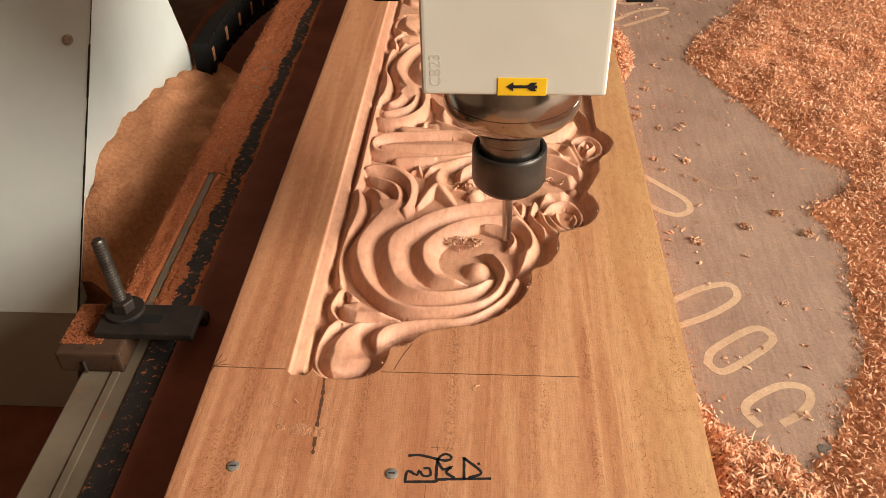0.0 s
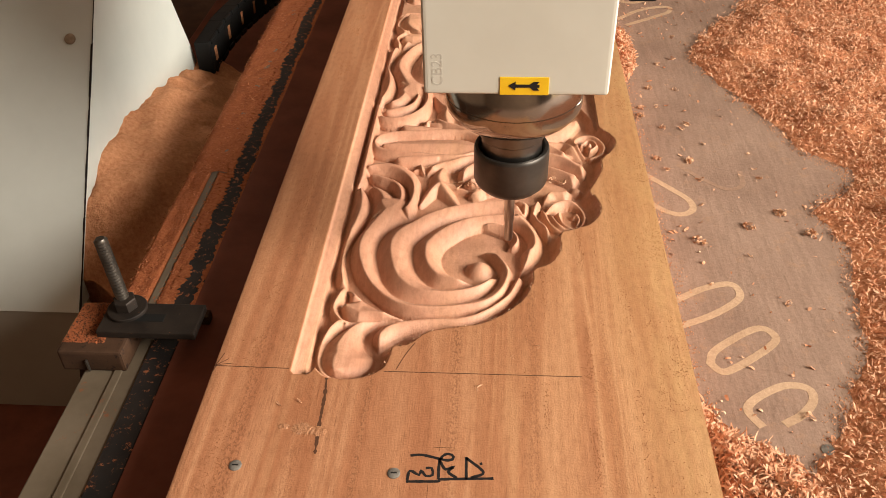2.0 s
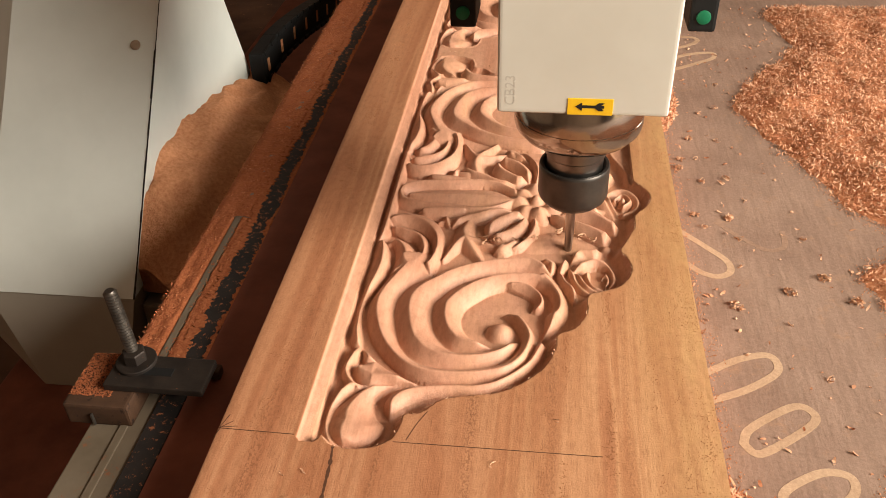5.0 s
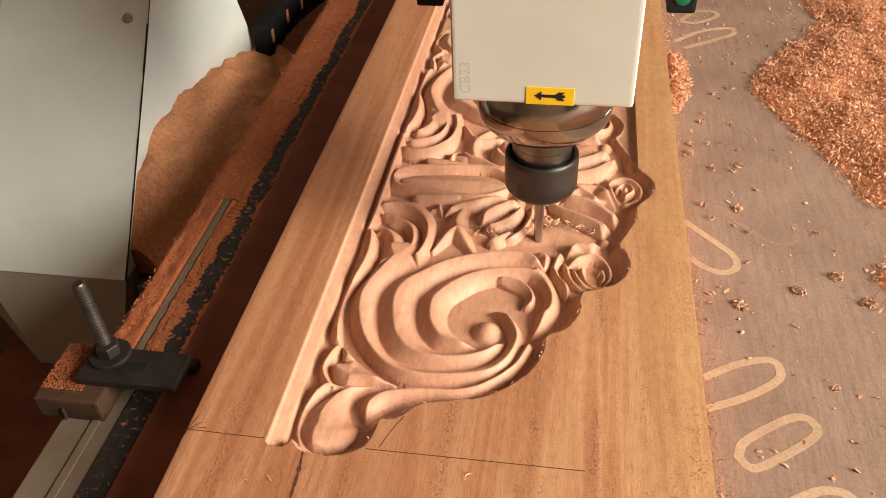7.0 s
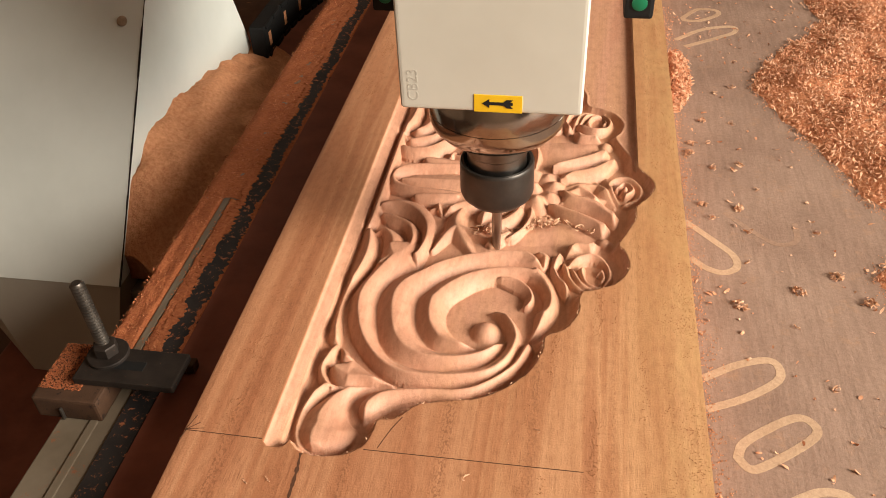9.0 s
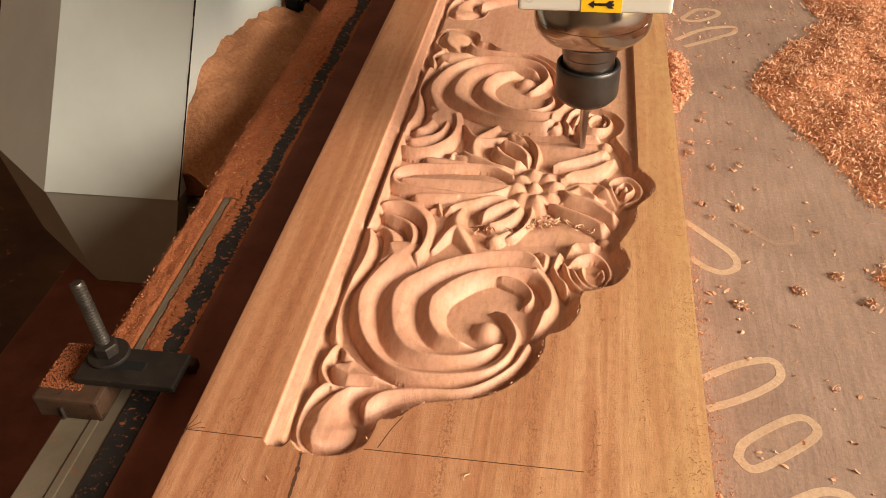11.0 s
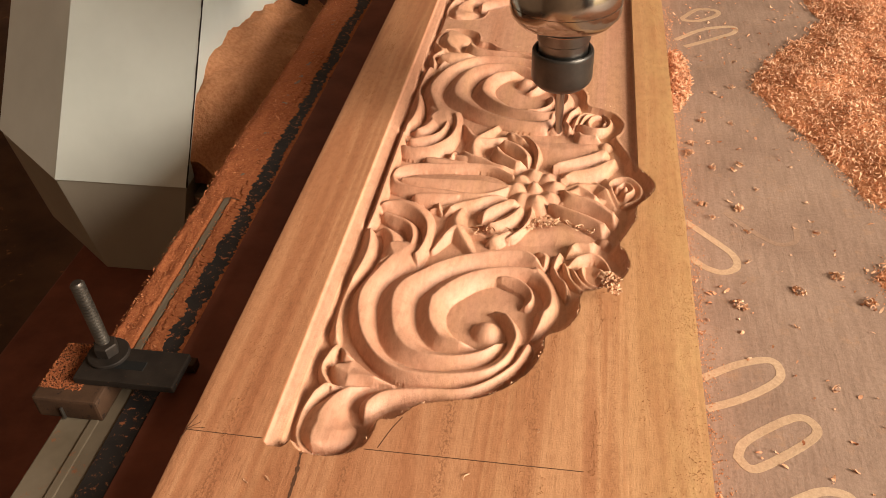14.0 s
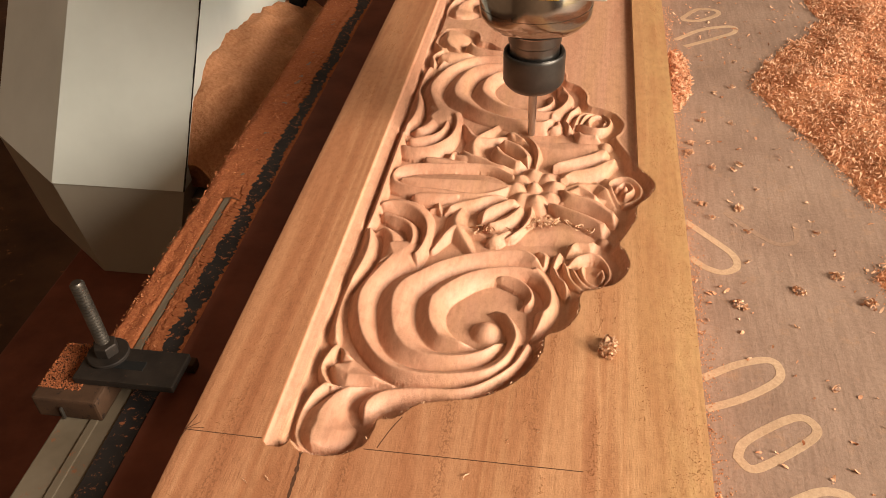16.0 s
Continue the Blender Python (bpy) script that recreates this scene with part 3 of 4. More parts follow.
def relief(X, Y):
    """Heights in millimetres of the carved ornament over half a repeat, which is mirrored on its axis and again at its end."""
    fold = np.where(Y <= AXIS, Y, np.where(Y <= END, 2 * AXIS - Y, Y - 2 * (END - AXIS)))
    z = np.zeros_like(X)
    # pocket cleared beside the far half
    pocket = (Y > 232) & (X < 212.5) & (X > 50)
    z[pocket] = -4.0
    # recess
    rim = smooth_line(OUTLINE, 1.0)
    rim = rim + np.random.default_rng(3).normal(0, 0.12, rim.shape)
    poly = np.vstack([[(47.5, 240), (47.5, 3)], rim, [(223.5, 240)]])
    ins = inside(X, fold, poly)
    near = (X > 44) & (X < 230) & (fold > -10)
    idx = np.flatnonzero(near.ravel())
    xs, ys = X.ravel()[idx], fold.ravel()[idx]
    edge = rim
    d = np.full(len(idx), 1e9)
    for k in range(0, len(edge), 40):
        e = edge[k:k + 40]
        d = np.minimum(d, ((xs[:, None] - e[:, 0]) ** 2 + (ys[:, None] - e[:, 1]) ** 2).min(1))
    dist = np.zeros(X.size)
    dist[idx] = np.sqrt(d)
    dist = dist.reshape(X.shape)
    w = np.clip(dist / 6.0, 0, 1)
    depth = FLOOR * np.sin(w * math.pi / 2) ** 0.8
    z = np.where(ins, np.minimum(z, depth), z)
    body = np.full(X.shape, -99.0)
    for name, pts, widths, tops, skew, once in STROKES:
        V = Y if once else fold
        c = smooth_line(pts, 1.2)
        t = np.linspace(0, 1, len(c))
        tg = np.gradient(c, axis=0)
        step = np.linalg.norm(np.diff(c, axis=0), axis=1).mean()
        tg /= np.linalg.norm(tg, axis=1)[:, None] + 1e-9
        wd, tp = interp(widths, t), interp(tops, t)
        m = max(widths) + 1
        sel = np.flatnonzero(((X > c[:, 0].min() - m) & (X < c[:, 0].max() + m) & (V > c[:, 1].min() - m) & (V < c[:, 1].max() + m)).ravel())
        for part_ in np.array_split(sel, max(1, len(sel) // 20000)):
            dx = X.ravel()[part_][:, None] - c[:, 0]
            dy = V.ravel()[part_][:, None] - c[:, 1]
            dd = dx * dx + dy * dy
            k = dd.argmin(1)
            r = np.arange(len(k))
            side = np.sign(tg[k, 0] * dy[r, k] - tg[k, 1] * dx[r, k])
            along = tg[k, 0] * dx[r, k] + tg[k, 1] * dy[r, k]
            kf = np.clip(k + along / step, np.maximum(k - 0.6, 0), np.minimum(k + 0.6, len(c) - 1))
            past = ((k == 0) & (along < 0)) | ((k == len(c) - 1) & (along > 0))
            off = np.where(past, np.sqrt(dd[r, k]), np.abs(tg[k, 0] * dy[r, k] - tg[k, 1] * dx[r, k]))
            wide = np.interp(kf, np.arange(len(c)), wd)
            s = side * off / wide
            q = np.where(s > skew, (s - skew) / (1 - skew), (skew - s) / (1 + skew))
            top = np.interp(kf, np.arange(len(c)), tp)
            h = np.where(q < 1, top - (top - FLOOR) * (0.15 * q ** 2.5 + 0.85 * np.sqrt(q * q + 0.005) ** 1.25), -99)
            flat = body.ravel()
            flat[part_] = np.maximum(flat[part_], h)
    for x, y, r, top, once in DOMES:
        q = np.hypot(X - x, (Y if once else fold) - y) / r
        body = np.maximum(body, np.where(q < 1, top - (top - FLOOR) * q ** 2, -99))
    for x, y, a, along, across, top in EGGS:
        u, v = (X - x) * math.cos(a) + (Y - y) * math.sin(a), (Y - y) * math.cos(a) - (X - x) * math.sin(a)
        q = (u / along) ** 2 + (v / (across * (1 - 0.35 * np.clip(u / along, -1, 1)))) ** 2
        body = np.maximum(body, np.where(q < 1, top - (top - FLOOR) * q ** 0.62, -99))
    x, y, r = BOWL
    q = np.hypot(X - x, fold - y) / r
    body = np.maximum(body, np.where(q < 1, -8.2 - 1.3 * q ** 4, -99))
    for outer, inner, crest, top, valley, once in LEAVES:
        V = Y if once else fold
        lo, ro = smooth_line(outer, 1.0), smooth_line(inner, 1.0)
        ring = np.vstack([lo, ro[::-1]])
        (x0, y0), (x1, y1) = ring.min(0), ring.max(0)
        sel = np.flatnonzero(((X > x0) & (X < x1) & (V > y0) & (V < y1)).ravel())
        xs, ys = X.ravel()[sel], V.ravel()[sel]
        hit = inside(xs, ys, ring)
        sel, xs, ys = sel[hit], xs[hit], ys[hit]
        gap = []
        for line in (lo, ro):
            dd = np.full(len(sel), 1e9)
            for k in range(0, len(line), 30):
                e = line[k:k + 30]
                dd = np.minimum(dd, ((xs[:, None] - e[:, 0]) ** 2 + (ys[:, None] - e[:, 1]) ** 2).min(1))
            gap.append(np.sqrt(dd))
        wide = gap[0] + gap[1] + 1e-6
        u = gap[0] / wide
        a, v = np.clip(u / crest, 0, 1), np.clip((u - crest) / (1 - crest), 0, 1)
        rise = np.where(u < crest, 0.8 * a + 0.2 * np.sin(0.5 * math.pi * a), 1 - 0.3 * v - 0.7 * v ** 2)
        flat = body.ravel()
        flat[sel] = np.maximum(flat[sel], valley + np.minimum(top - valley, 0.95 * wide) * rise)
    z = np.where(ins & (body > -90), np.maximum(z, np.minimum(body, -0.6 * w)), z)
    z = np.where(ins, z + 0.03 * np.sin(Y * 2.1) * np.cos(X * 0.4), z)
    z = np.where(ins, DEPTH * z, z)
    # moulded strip along the ornament
    u = X - 39.0
    cap = np.hypot(np.maximum(0, 1.5 - Y), np.abs(u - 5.5))
    on = (u > 0) & (u < 11.5) & (Y > -4.0) & (cap < 5.8 + 20 * (Y > 1.5))
    bead = np.where(u < 1.0, -1.9 * u, np.where(u < 6.8, -1.9 - 2.5 * (u - 1.0) / 5.8, -4.4 - 3.8 * np.clip((u - 6.8) / 0.8, 0, 1)))
    z = np.where(on & ((u < 9.0) | ~ins), bead, z)
    return z


def spaced(*stretches):
    """Grid lines: (from, to, step) one after the other."""
    out = [np.arange(a, b - 1e-6, s) for a, b, s in stretches]
    return np.append(np.concatenate(out), stretches[-1][1])


def carved_board():
    xs = spaced((0, 0.8, 0.4), (0.8, 36, 4.4), (36, 225.5, 0.6), (225.5, BOARD_W - 0.8, 2.2), (BOARD_W - 0.8, BOARD_W, 0.4))
    ys = spaced((BOARD_Y0, -10, 10), (-10, 160, 0.6), (160, 300, 0.6), (300, 640, 0.8), (640, BOARD_Y1, 20))
    X, Y = np.meshgrid(xs, ys)
    Z = relief(X, Y)
    Z = np.where(Y > 640, np.where((X > 50) & (X < 212.5), -4.0, 0.0), Z)
    # edges a little eased and worn
    Z = Z - 0.25 * np.clip(1 - np.minimum(X, Y - BOARD_Y0) / 0.8, 0, 1)
    ny, nx = X.shape
    top = np.stack([X, Y, Z], -1).reshape(-1, 3)
    idx = np.arange(ny * nx).reshape(ny, nx)
    quads = np.stack([idx[:-1, :-1], idx[:-1, 1:], idx[1:, 1:], idx[1:, :-1]], -1).reshape(-1, 4)
    ring = np.concatenate([idx[0, :-1], idx[:-1, -1], idx[-1, :0:-1], idx[:0:-1, 0]])
    low = top[ring].copy()
    low[:, 2] = TABLE
    m = len(ring)
    rim_top = top[ring]
    n1 = len(top)
    n0 = n1 + m
    k = np.arange(m)
    skirt = np.stack([n1 + k, n0 + k, n0 + (k + 1) % m, n1 + (k + 1) % m], -1)
    me = bpy.data.meshes.new("carved_board")
    faces = quads.tolist() + skirt.tolist() + [list(range(n0 + m - 1, n0 - 1, -1))]
    me.from_pydata((np.vstack([top, rim_top, low]) * MM).tolist(), [], faces)
    me.polygons.foreach_set("use_smooth", [True] * len(quads) + [False] * (m + 1))
    me.materials.append(M_WOOD)
    return tagged(new("carved_board", me), "orange-brown hardwood board carved with scrolls, leaves and roses", "carved board")


board = carved_board()


# ---------------------------------------------------------------- the machine's table
def table():
    t = empty("machine_table", pose(0, 0, 0), "worn router table with spoilboard, rubber strip and dusty cream edge", "machine table")
    part("spoilboard", box(-4, 1150, -420, 1500, -44, TABLE, 0.5), M_SPOIL, t, "scratched brown fibreboard dusted with wood powder")
    part("bed_strip", box(-37.5, -4.3, -420, 1500, -44, TABLE - 0.6, 0.5), M_MAROON, t, "maroon table strip with shade in its colour")
    part("rubber_strip", box(-53, -38, -420, 1500, -44, TABLE - 1.6, 0.8), M_BLACK, t, "worn black rubber strip with dust in its pits")
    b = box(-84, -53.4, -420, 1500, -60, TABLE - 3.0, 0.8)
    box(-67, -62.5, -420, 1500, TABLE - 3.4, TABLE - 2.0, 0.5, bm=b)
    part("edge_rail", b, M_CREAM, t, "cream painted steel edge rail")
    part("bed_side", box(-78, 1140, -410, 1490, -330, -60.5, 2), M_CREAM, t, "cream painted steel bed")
    part("side_ledge", box(-300, -82, -410, 1490, -330, -200, 2), M_MAROON, t, "low ledge flecked with sawdust, shade in its dark colour")
    for x in (-60, 1080):
        for y in (-380, 1410):
            part("leg", box(x, x + 60, y, y + 60, -860, -330.5, 2), M_CREAM, t)
    return t


table()


# ---------------------------------------------------------------- gantry (its zero lies under the spindle's axis)
def gantry():
    g = empty("gantry", pose(0, 0.107, 0), "white painted steel gantry with slanted column and sawdust heap", "machine gantry")
    # column: inner face wide at the foot, leaning back, front face with folds
    sec = [(-112, 46, 388), (-60, 92, 372), (15, 158, 342), (90, 222, 316), (260, 330, 420)]
    b = bmesh.new()
    rows = []
    for z, y0, y1 in sec:
        rows.append([b.verts.new((x * MM, y * MM, z * MM)) for x, y in ((-165, y0), (-165, y1), (-395, y1 + 20), (-395, y0 + 78), (-292, y0))])
    for a, c in zip(rows, rows[1:]):
        for i in range(5):
            j = (i + 1) % 5
            b.faces.new((a[i], a[j], c[j], c[i]))
    b.faces.new(rows[0][::-1])
    b.faces.new(rows[-1])
    bmesh.ops.recalc_face_normals(b, faces=b.faces[:])
    part("column", b, M_PLATE, g)
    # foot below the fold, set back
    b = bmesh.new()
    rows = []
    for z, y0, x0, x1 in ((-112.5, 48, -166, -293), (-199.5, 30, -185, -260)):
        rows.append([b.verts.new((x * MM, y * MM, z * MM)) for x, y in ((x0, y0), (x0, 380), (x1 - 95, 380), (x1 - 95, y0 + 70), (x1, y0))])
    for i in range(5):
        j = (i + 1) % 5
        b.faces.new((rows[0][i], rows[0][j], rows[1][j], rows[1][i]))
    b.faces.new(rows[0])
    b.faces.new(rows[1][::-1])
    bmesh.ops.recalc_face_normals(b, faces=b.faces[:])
    part("foot", b, M_FOOT, g, "flecked grey steel foot with shade in its colour")
    part("carriage", box(-170, -90, 60, 372, -199.5, -130, 3), M_CREAM, g)
    part("beam", box(-300, 1200, 330, 420, 262, 420, 4), M_PLATE, g)
    def chain_at(u):
        y = 378 + 330 * u
        return y, -62 - 66 * max(0.0, u - 0.12) ** 1.35, -math.atan2(89 * max(0.0, u - 0.12) ** 0.35, 330)

    b = bmesh.new()
    for k in range(14):
        y, z, a = chain_at(k / 13)
        link = box(-8, 8, -14.5, 14.5, -17, 17, 2)
        box(7, 9.5, -9, 9, -17.5, -13, 0.8, bm=link)
        box(7, 9.5, -9, 9, 13, 17.5, 0.8, bm=link)
        link.transform(Matrix.Translation(Vector((-152, y, z)) * MM) @ Matrix.Rotation(a, 4, "X"))
        me = bpy.data.meshes.new("tmp")
        link.to_mesh(me)
        link.free()
        b.from_mesh(me)
        bpy.data.meshes.remove(me)
    chain = part("cable_chain", b, M_PLASTIC, g, "black plastic cable chain with slotted links")
    for k in range(0, 14, 2):
        y, z, a = chain_at(k / 13)
        slot = box(-0.6, 0.6, -3.2, 3.2, -7, 7, 0.5)
        slot.transform(Matrix.Translation(Vector((-143.8, y, z)) * MM) @ Matrix.Rotation(a, 4, "X"))
        part("slot", slot, M_DUSTPALE, chain)
    bolt = lathe([(4.2, 0), (4.2, 0.8), (3.4, 1.3), (1.6, 1.4)], 20)
    bolt.transform(Matrix.Translation((-0.182, 0.1815, 0.0425)) @ Matrix.Rotation(radians(48.5), 4, "X"))
    part("bolt", bolt, M_RUST, g, "rusty round bolt head", True)
    # dark open joint where the front plate meets the inner one
    b = bmesh.new()
    for k in range(26):
        z0, z1 = -112 + 7.6 * k, -112 + 7.6 * (k + 1)
        w = 0.2 + 0.8 * random.random() if k < 20 else 0.2
        ya, yb = np.interp([z0, z1], [q[0] for q in sec], [q[1] for q in sec])
        vs = [b.verts.new((x * MM, y * MM, z * MM)) for x, y, z in ((-165 - w, ya - 0.4, z0), (-164.6, ya - 0.4, z0), (-164.6, ya + w, z0), (-165 - w, yb - 0.4, z1), (-164.6, yb - 0.4, z1), (-164.6, yb + w, z1))]
        for f in ((0, 1, 4, 3), (1, 2, 5, 4)):
            b.faces.new([vs[i] for i in f])
    part("joint", b, M_INK, g, "dark gritty joint between the plates")
    part("cross_rail", box(-290, 1190, 300, 330, 285, 400, 3), M_STEEL, g)
    return g


gantry_ob = gantry()


def heap():
    """Sawdust heaped on the gantry's foot, against its inner face."""
    b = bmesh.new()
    n, m = 170, 30
    g = []
    for i in range(n):
        u = i / (n - 1)
        y = 46 + 340 * u
        crest = np.interp(y, (46, 81, 105, 129, 177, 232, 306, 379), (-98, -67, -48, -39, -36, -37, -53, -71)) + 4 * noise.noise(Vector((y * 0.045, 0, 5)))
        row = []
        for j in range(m):
            v = j / (m - 1)
            x = -166 + 84 * v
            z = crest - 44 * v ** 1.3 + 9 * noise.noise(Vector((x * 0.05, y * 0.035, 1))) + 1.6 * noise.noise(Vector((x * 0.16, y * 0.16, 3)))
            front = np.interp(z, (-200, -112, -60, 15), (30, 46, 92, 158)) + 3 + 14 * v
            row.append(b.verts.new((x * MM, max(y + 8 * v, front) * MM, z * MM)))
        g.append(row)
    for a, c in zip(g, g[1:]):
        for j in range(m - 1):
            b.faces.new((a[j], a[j + 1], c[j + 1], c[j]))
    low = [[b.verts.new((r[0].co.x, r[0].co.y, -0.119)), b.verts.new((r[-1].co.x, r[-1].co.y, -0.119))] for r in g]
    for (a, la), (c, lc) in zip(zip(g, low), zip(g[1:], low[1:])):
        b.faces.new((a[0], c[0], lc[0], la[0]))
        b.faces.new((a[-1], la[1], lc[1], c[-1]))
        b.faces.new((la[0], lc[0], lc[1], la[1]))
    b.faces.new(g[0] + [low[0][1], low[0][0]])
    b.faces.new(g[-1][::-1] + [low[-1][0], low[-1][1]])
    bmesh.ops.recalc_face_normals(b, faces=b.faces[:])
    return part("dust_bank", b, M_DUSTPALE, gantry_ob, "orange sawdust caked against the gantry", True)


heap()


# ---------------------------------------------------------------- spindle (its zero is the tip of the cutter)
def spindle():
    s = empty("router_spindle", pose(0.1485, 0.107, 0.001), "white square router spindle with steel nose and black collet nut", "router spindle")
    part("housing", box(-43.7, 43.7, -35.6, 62, 115, 330, 2.2, 3), M_WHITE, s, "white painted square housing")
    part("nose", lathe([(35.6, 115.5), (36.2, 114.5), (36.2, 100.9), (35.5, 100.6), (35.5, 100.2), (36.0, 99.9), (36.0, 95.5), (35.2, 92.0), (31.5, 87.6), (26, 84.8), (21, 82.8), (18.8, 82), (18.2, 80.5)], 72), M_STEEL, s, "polished turned steel nose", True)
    part("shaft", lathe([(17.5, 82), (17.5, 73.5), (17, 73), (16.4, 72.4), (16.4, 62)], 48), M_SHAFT, s, "dull steel shaft", True)
    part("collet_nut", lathe([(16.6, 63.5), (18.4, 66), (19.9, 66), (20.4, 65.2), (20.6, 63.8), (20.6, 46.5), (19.8, 44.2), (16.5, 40.6), (11.5, 39), (4, 38.6)], 72), M_DARKST, s, "blackened steel collet nut", True)
    part("cutter", lathe([(2.9, 42), (2.9, 15), (2.5, 14), (2.5, 2), (1.8, 0.6), (0.6, 0)], 24), M_BIT, s, "thin carbide cutter", True)
    label = part("sticker", box(-7.6, 15.4, -36.0, -35.4, 115.4, 124.6, 0.12, 1), M_YELLOW, s, "yellow direction sticker with black arrow")
    b = bmesh.new()
    f = [(-3.6, 0), (-0.2, 2.3), (-0.2, 0.75), (6.5, 0.75), (8.2, 2.2), (11, 2.2), (9.6, 0.75), (11, 0.75), (11, -0.75), (9.6, -0.75), (11, -2.2), (8.2, -2.2), (6.5, -0.75), (-0.2, -0.75), (-0.2, -2.3)]
    face = b.faces.new([b.verts.new((x * MM, 0, (120.2 + z) * MM)) for x, z in f])
    ex = bmesh.ops.extrude_face_region(b, geom=[face])
    for v in ex["geom"]:
        if isinstance(v, bmesh.types.BMVert):
            v.co.y -= 0.00025
    bmesh.ops.translate(b, verts=b.verts[:], vec=(0, -0.03602, 0))
    bmesh.ops.recalc_face_normals(b, faces=b.faces[:])
    part("arrow", b, M_INK, label)
    part("back_plate", box(-58, 58, 62.3, 72, 152, 330, 2), M_WHITE, s, "white back plate")
    part("slide", box(-50, 50, 72.3, 190, 150, 330, 3), M_DARKST, s, "dark steel slide")
    for x in (-71, 71):
        blk = part("rail_block", box(x - 8, x + 8, 62, 98, 121, 152, 2), M_PLASTIC, s, "black linear bearing block")
        cap = lathe([(4.2, 0), (4.2, 1.2), (3, 1.8)], 24)
        cap.transform(Matrix.Translation((x * MM, 0.0622, 0.1305)) @ Matrix.Rotation(radians(90), 4, "X"))
        part("cap", cap, M_GREEN, blk, "green plastic end cap", True)
    # stamped mark up the side of the front
    txt = bpy.data.curves.new("stamp", "FONT")
    txt.body, txt.size, txt.extrude = "CB23", 0.0075, 0.00006
    tob = new("stamp", txt)
    me = bpy.data.meshes.new_from_object(tob.evaluated_get(bpy.context.evaluated_depsgraph_get()))
    bpy.data.objects.remove(tob)
    me.transform(Matrix.Translation((-0.0345, -0.03565, 0.1195)) @ Matrix.Rotation(radians(90), 4, "X") @ Matrix.Rotation(radians(90), 4, "Z"))
    me.materials.append(M_GREYINK)
    st = new("stamp", me)
    st.parent = s
    tagged(st, "faint stamped characters")
    return s


spindle_ob = spindle()


# ---------------------------------------------------------------- clamp on the table's edge
def clamp():
    c = empty("hold_down_clamp", pose(0, 0, 0), "black steel strap clamp with threaded rod on a wooden block", "clamp")
    b = box(-77, -22, 31, 55, -14, -9.5, 0.8)
    part("strap", b, M_IRON, c, "blackened slotted steel strap")
    part("slot", box(-58, -42, 40, 46, -9.6, -9.3, 0.1, 1), M_PLASTIC, c)
    rod = bmesh.new()
    prof = []
    for k in range(30):
        prof += [(2.7, 2.0 * k), (3.7, 2.0 * k + 0.75), (3.7, 2.0 * k + 1.1), (2.7, 2.0 * k + 1.85)]
    prof += [(2.4, 60.5)]
    lathe(prof, 20, rod)
    rod.transform(Matrix.Translation((-0.0655, 0.0500, -0.020)) @ Matrix.Rotation(radians(-2), 4, "Y"))
    part("threaded_rod", rod, M_ROD, c, "dull threaded steel rod", True)
    part("washer", lathe([(11, -9.4), (11, -7.8), (10.5, -7.4), (5, -7.4)], 32, at=(-65, 49)), M_IRON, c, "", True)
    b = lathe([(6, -7.3), (6.4, -6.8), (6.4, -1.2), (5.8, -0.6), (4, -0.6)], 6, at=(-65, 49))
    part("nut", b, M_IRON, c, "black hexagon nut")
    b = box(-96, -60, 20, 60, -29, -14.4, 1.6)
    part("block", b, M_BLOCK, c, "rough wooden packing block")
    part("nail", box(-81, -80, 18.4, 20.2, -28, -20, 0.2), M_ROD, c)
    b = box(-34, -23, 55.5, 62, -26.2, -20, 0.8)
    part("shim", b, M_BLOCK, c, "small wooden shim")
    return c


clamp()


# ---------------------------------------------------------------- marks and fixings on the board
def lines(name, runs, width, material, label, category, z=0.0, parent=None, ragged=0.0, h=0.06):
    b = bmesh.new()
    for r in runs:
        ribbon(r, width, z - 0.05, z + h, b, step=1.2, ragged=ragged)
    ob = part(name, b, material, parent)
    return tagged(ob, label, category) if category else tagged(ob, label)


lines("pencil_line", [[(0.5, 0), (38, -0.4)], [(86, -0.4), (184.5, 0)], [(92, 1), (96, 12), (100, 20)]], 0.45, M_PENCIL, "thin dark pencil line drawn across the board", "", parent=board)
lines("pencil_cross", [[(117, -41), (117, -48)], [(114, -46), (124, -46)], [(113, -66), (113, -85)]], 0.16, M_PENCIL, "faint pencil cross", "", parent=board)
lines("splinter", [[(0.4, 0), (3, 9)], [(0.4, 0), (6, 5)], [(1, 0), (-0.5, -6)], [(0.5, 0.5), (9, 2)]], 0.35, M_PENCIL, "frayed dark splinters at the board's edge", "", parent=board)
ink = [[(104, -51), (109.5, -50.5), (121, -53), (123.5, -51), (121, -49.3), (117.5, -52.5), (117.3, -63.3)],
       [(103.3, -65), (118, -64.2), (118.4, -63.2), (141.5, -61.7)],
       [(103.7, -64.4), (104.5, -59.3), (108.7, -61.3), (109.5, -58.8), (111.7, -61.7), (114.7, -61), (114, -57.5), (111.4, -57.6)],
       [(117.4, -53.4), (120.2, -57.8), (124, -56.1), (121.5, -59.2), (125.4, -62.1)],
       [(129.2, -50.7), (129.6, -62.8)], [(129.2, -51.3), (137, -58.6), (131.6, -61.8)], [(135.6, -53.5), (136.1, -54.7)]]
lines("marker_writing", ink, 1.35, M_INK, "black marker scrawl", "", parent=board, ragged=0.25)
lines("crack", [[(58.2, -6), (59.2, -17), (59.6, -33), (60.2, -45), (60.6, -52)]], 1.3, M_PENCIL, "dark crack along the grain", "", parent=board, ragged=1.2)
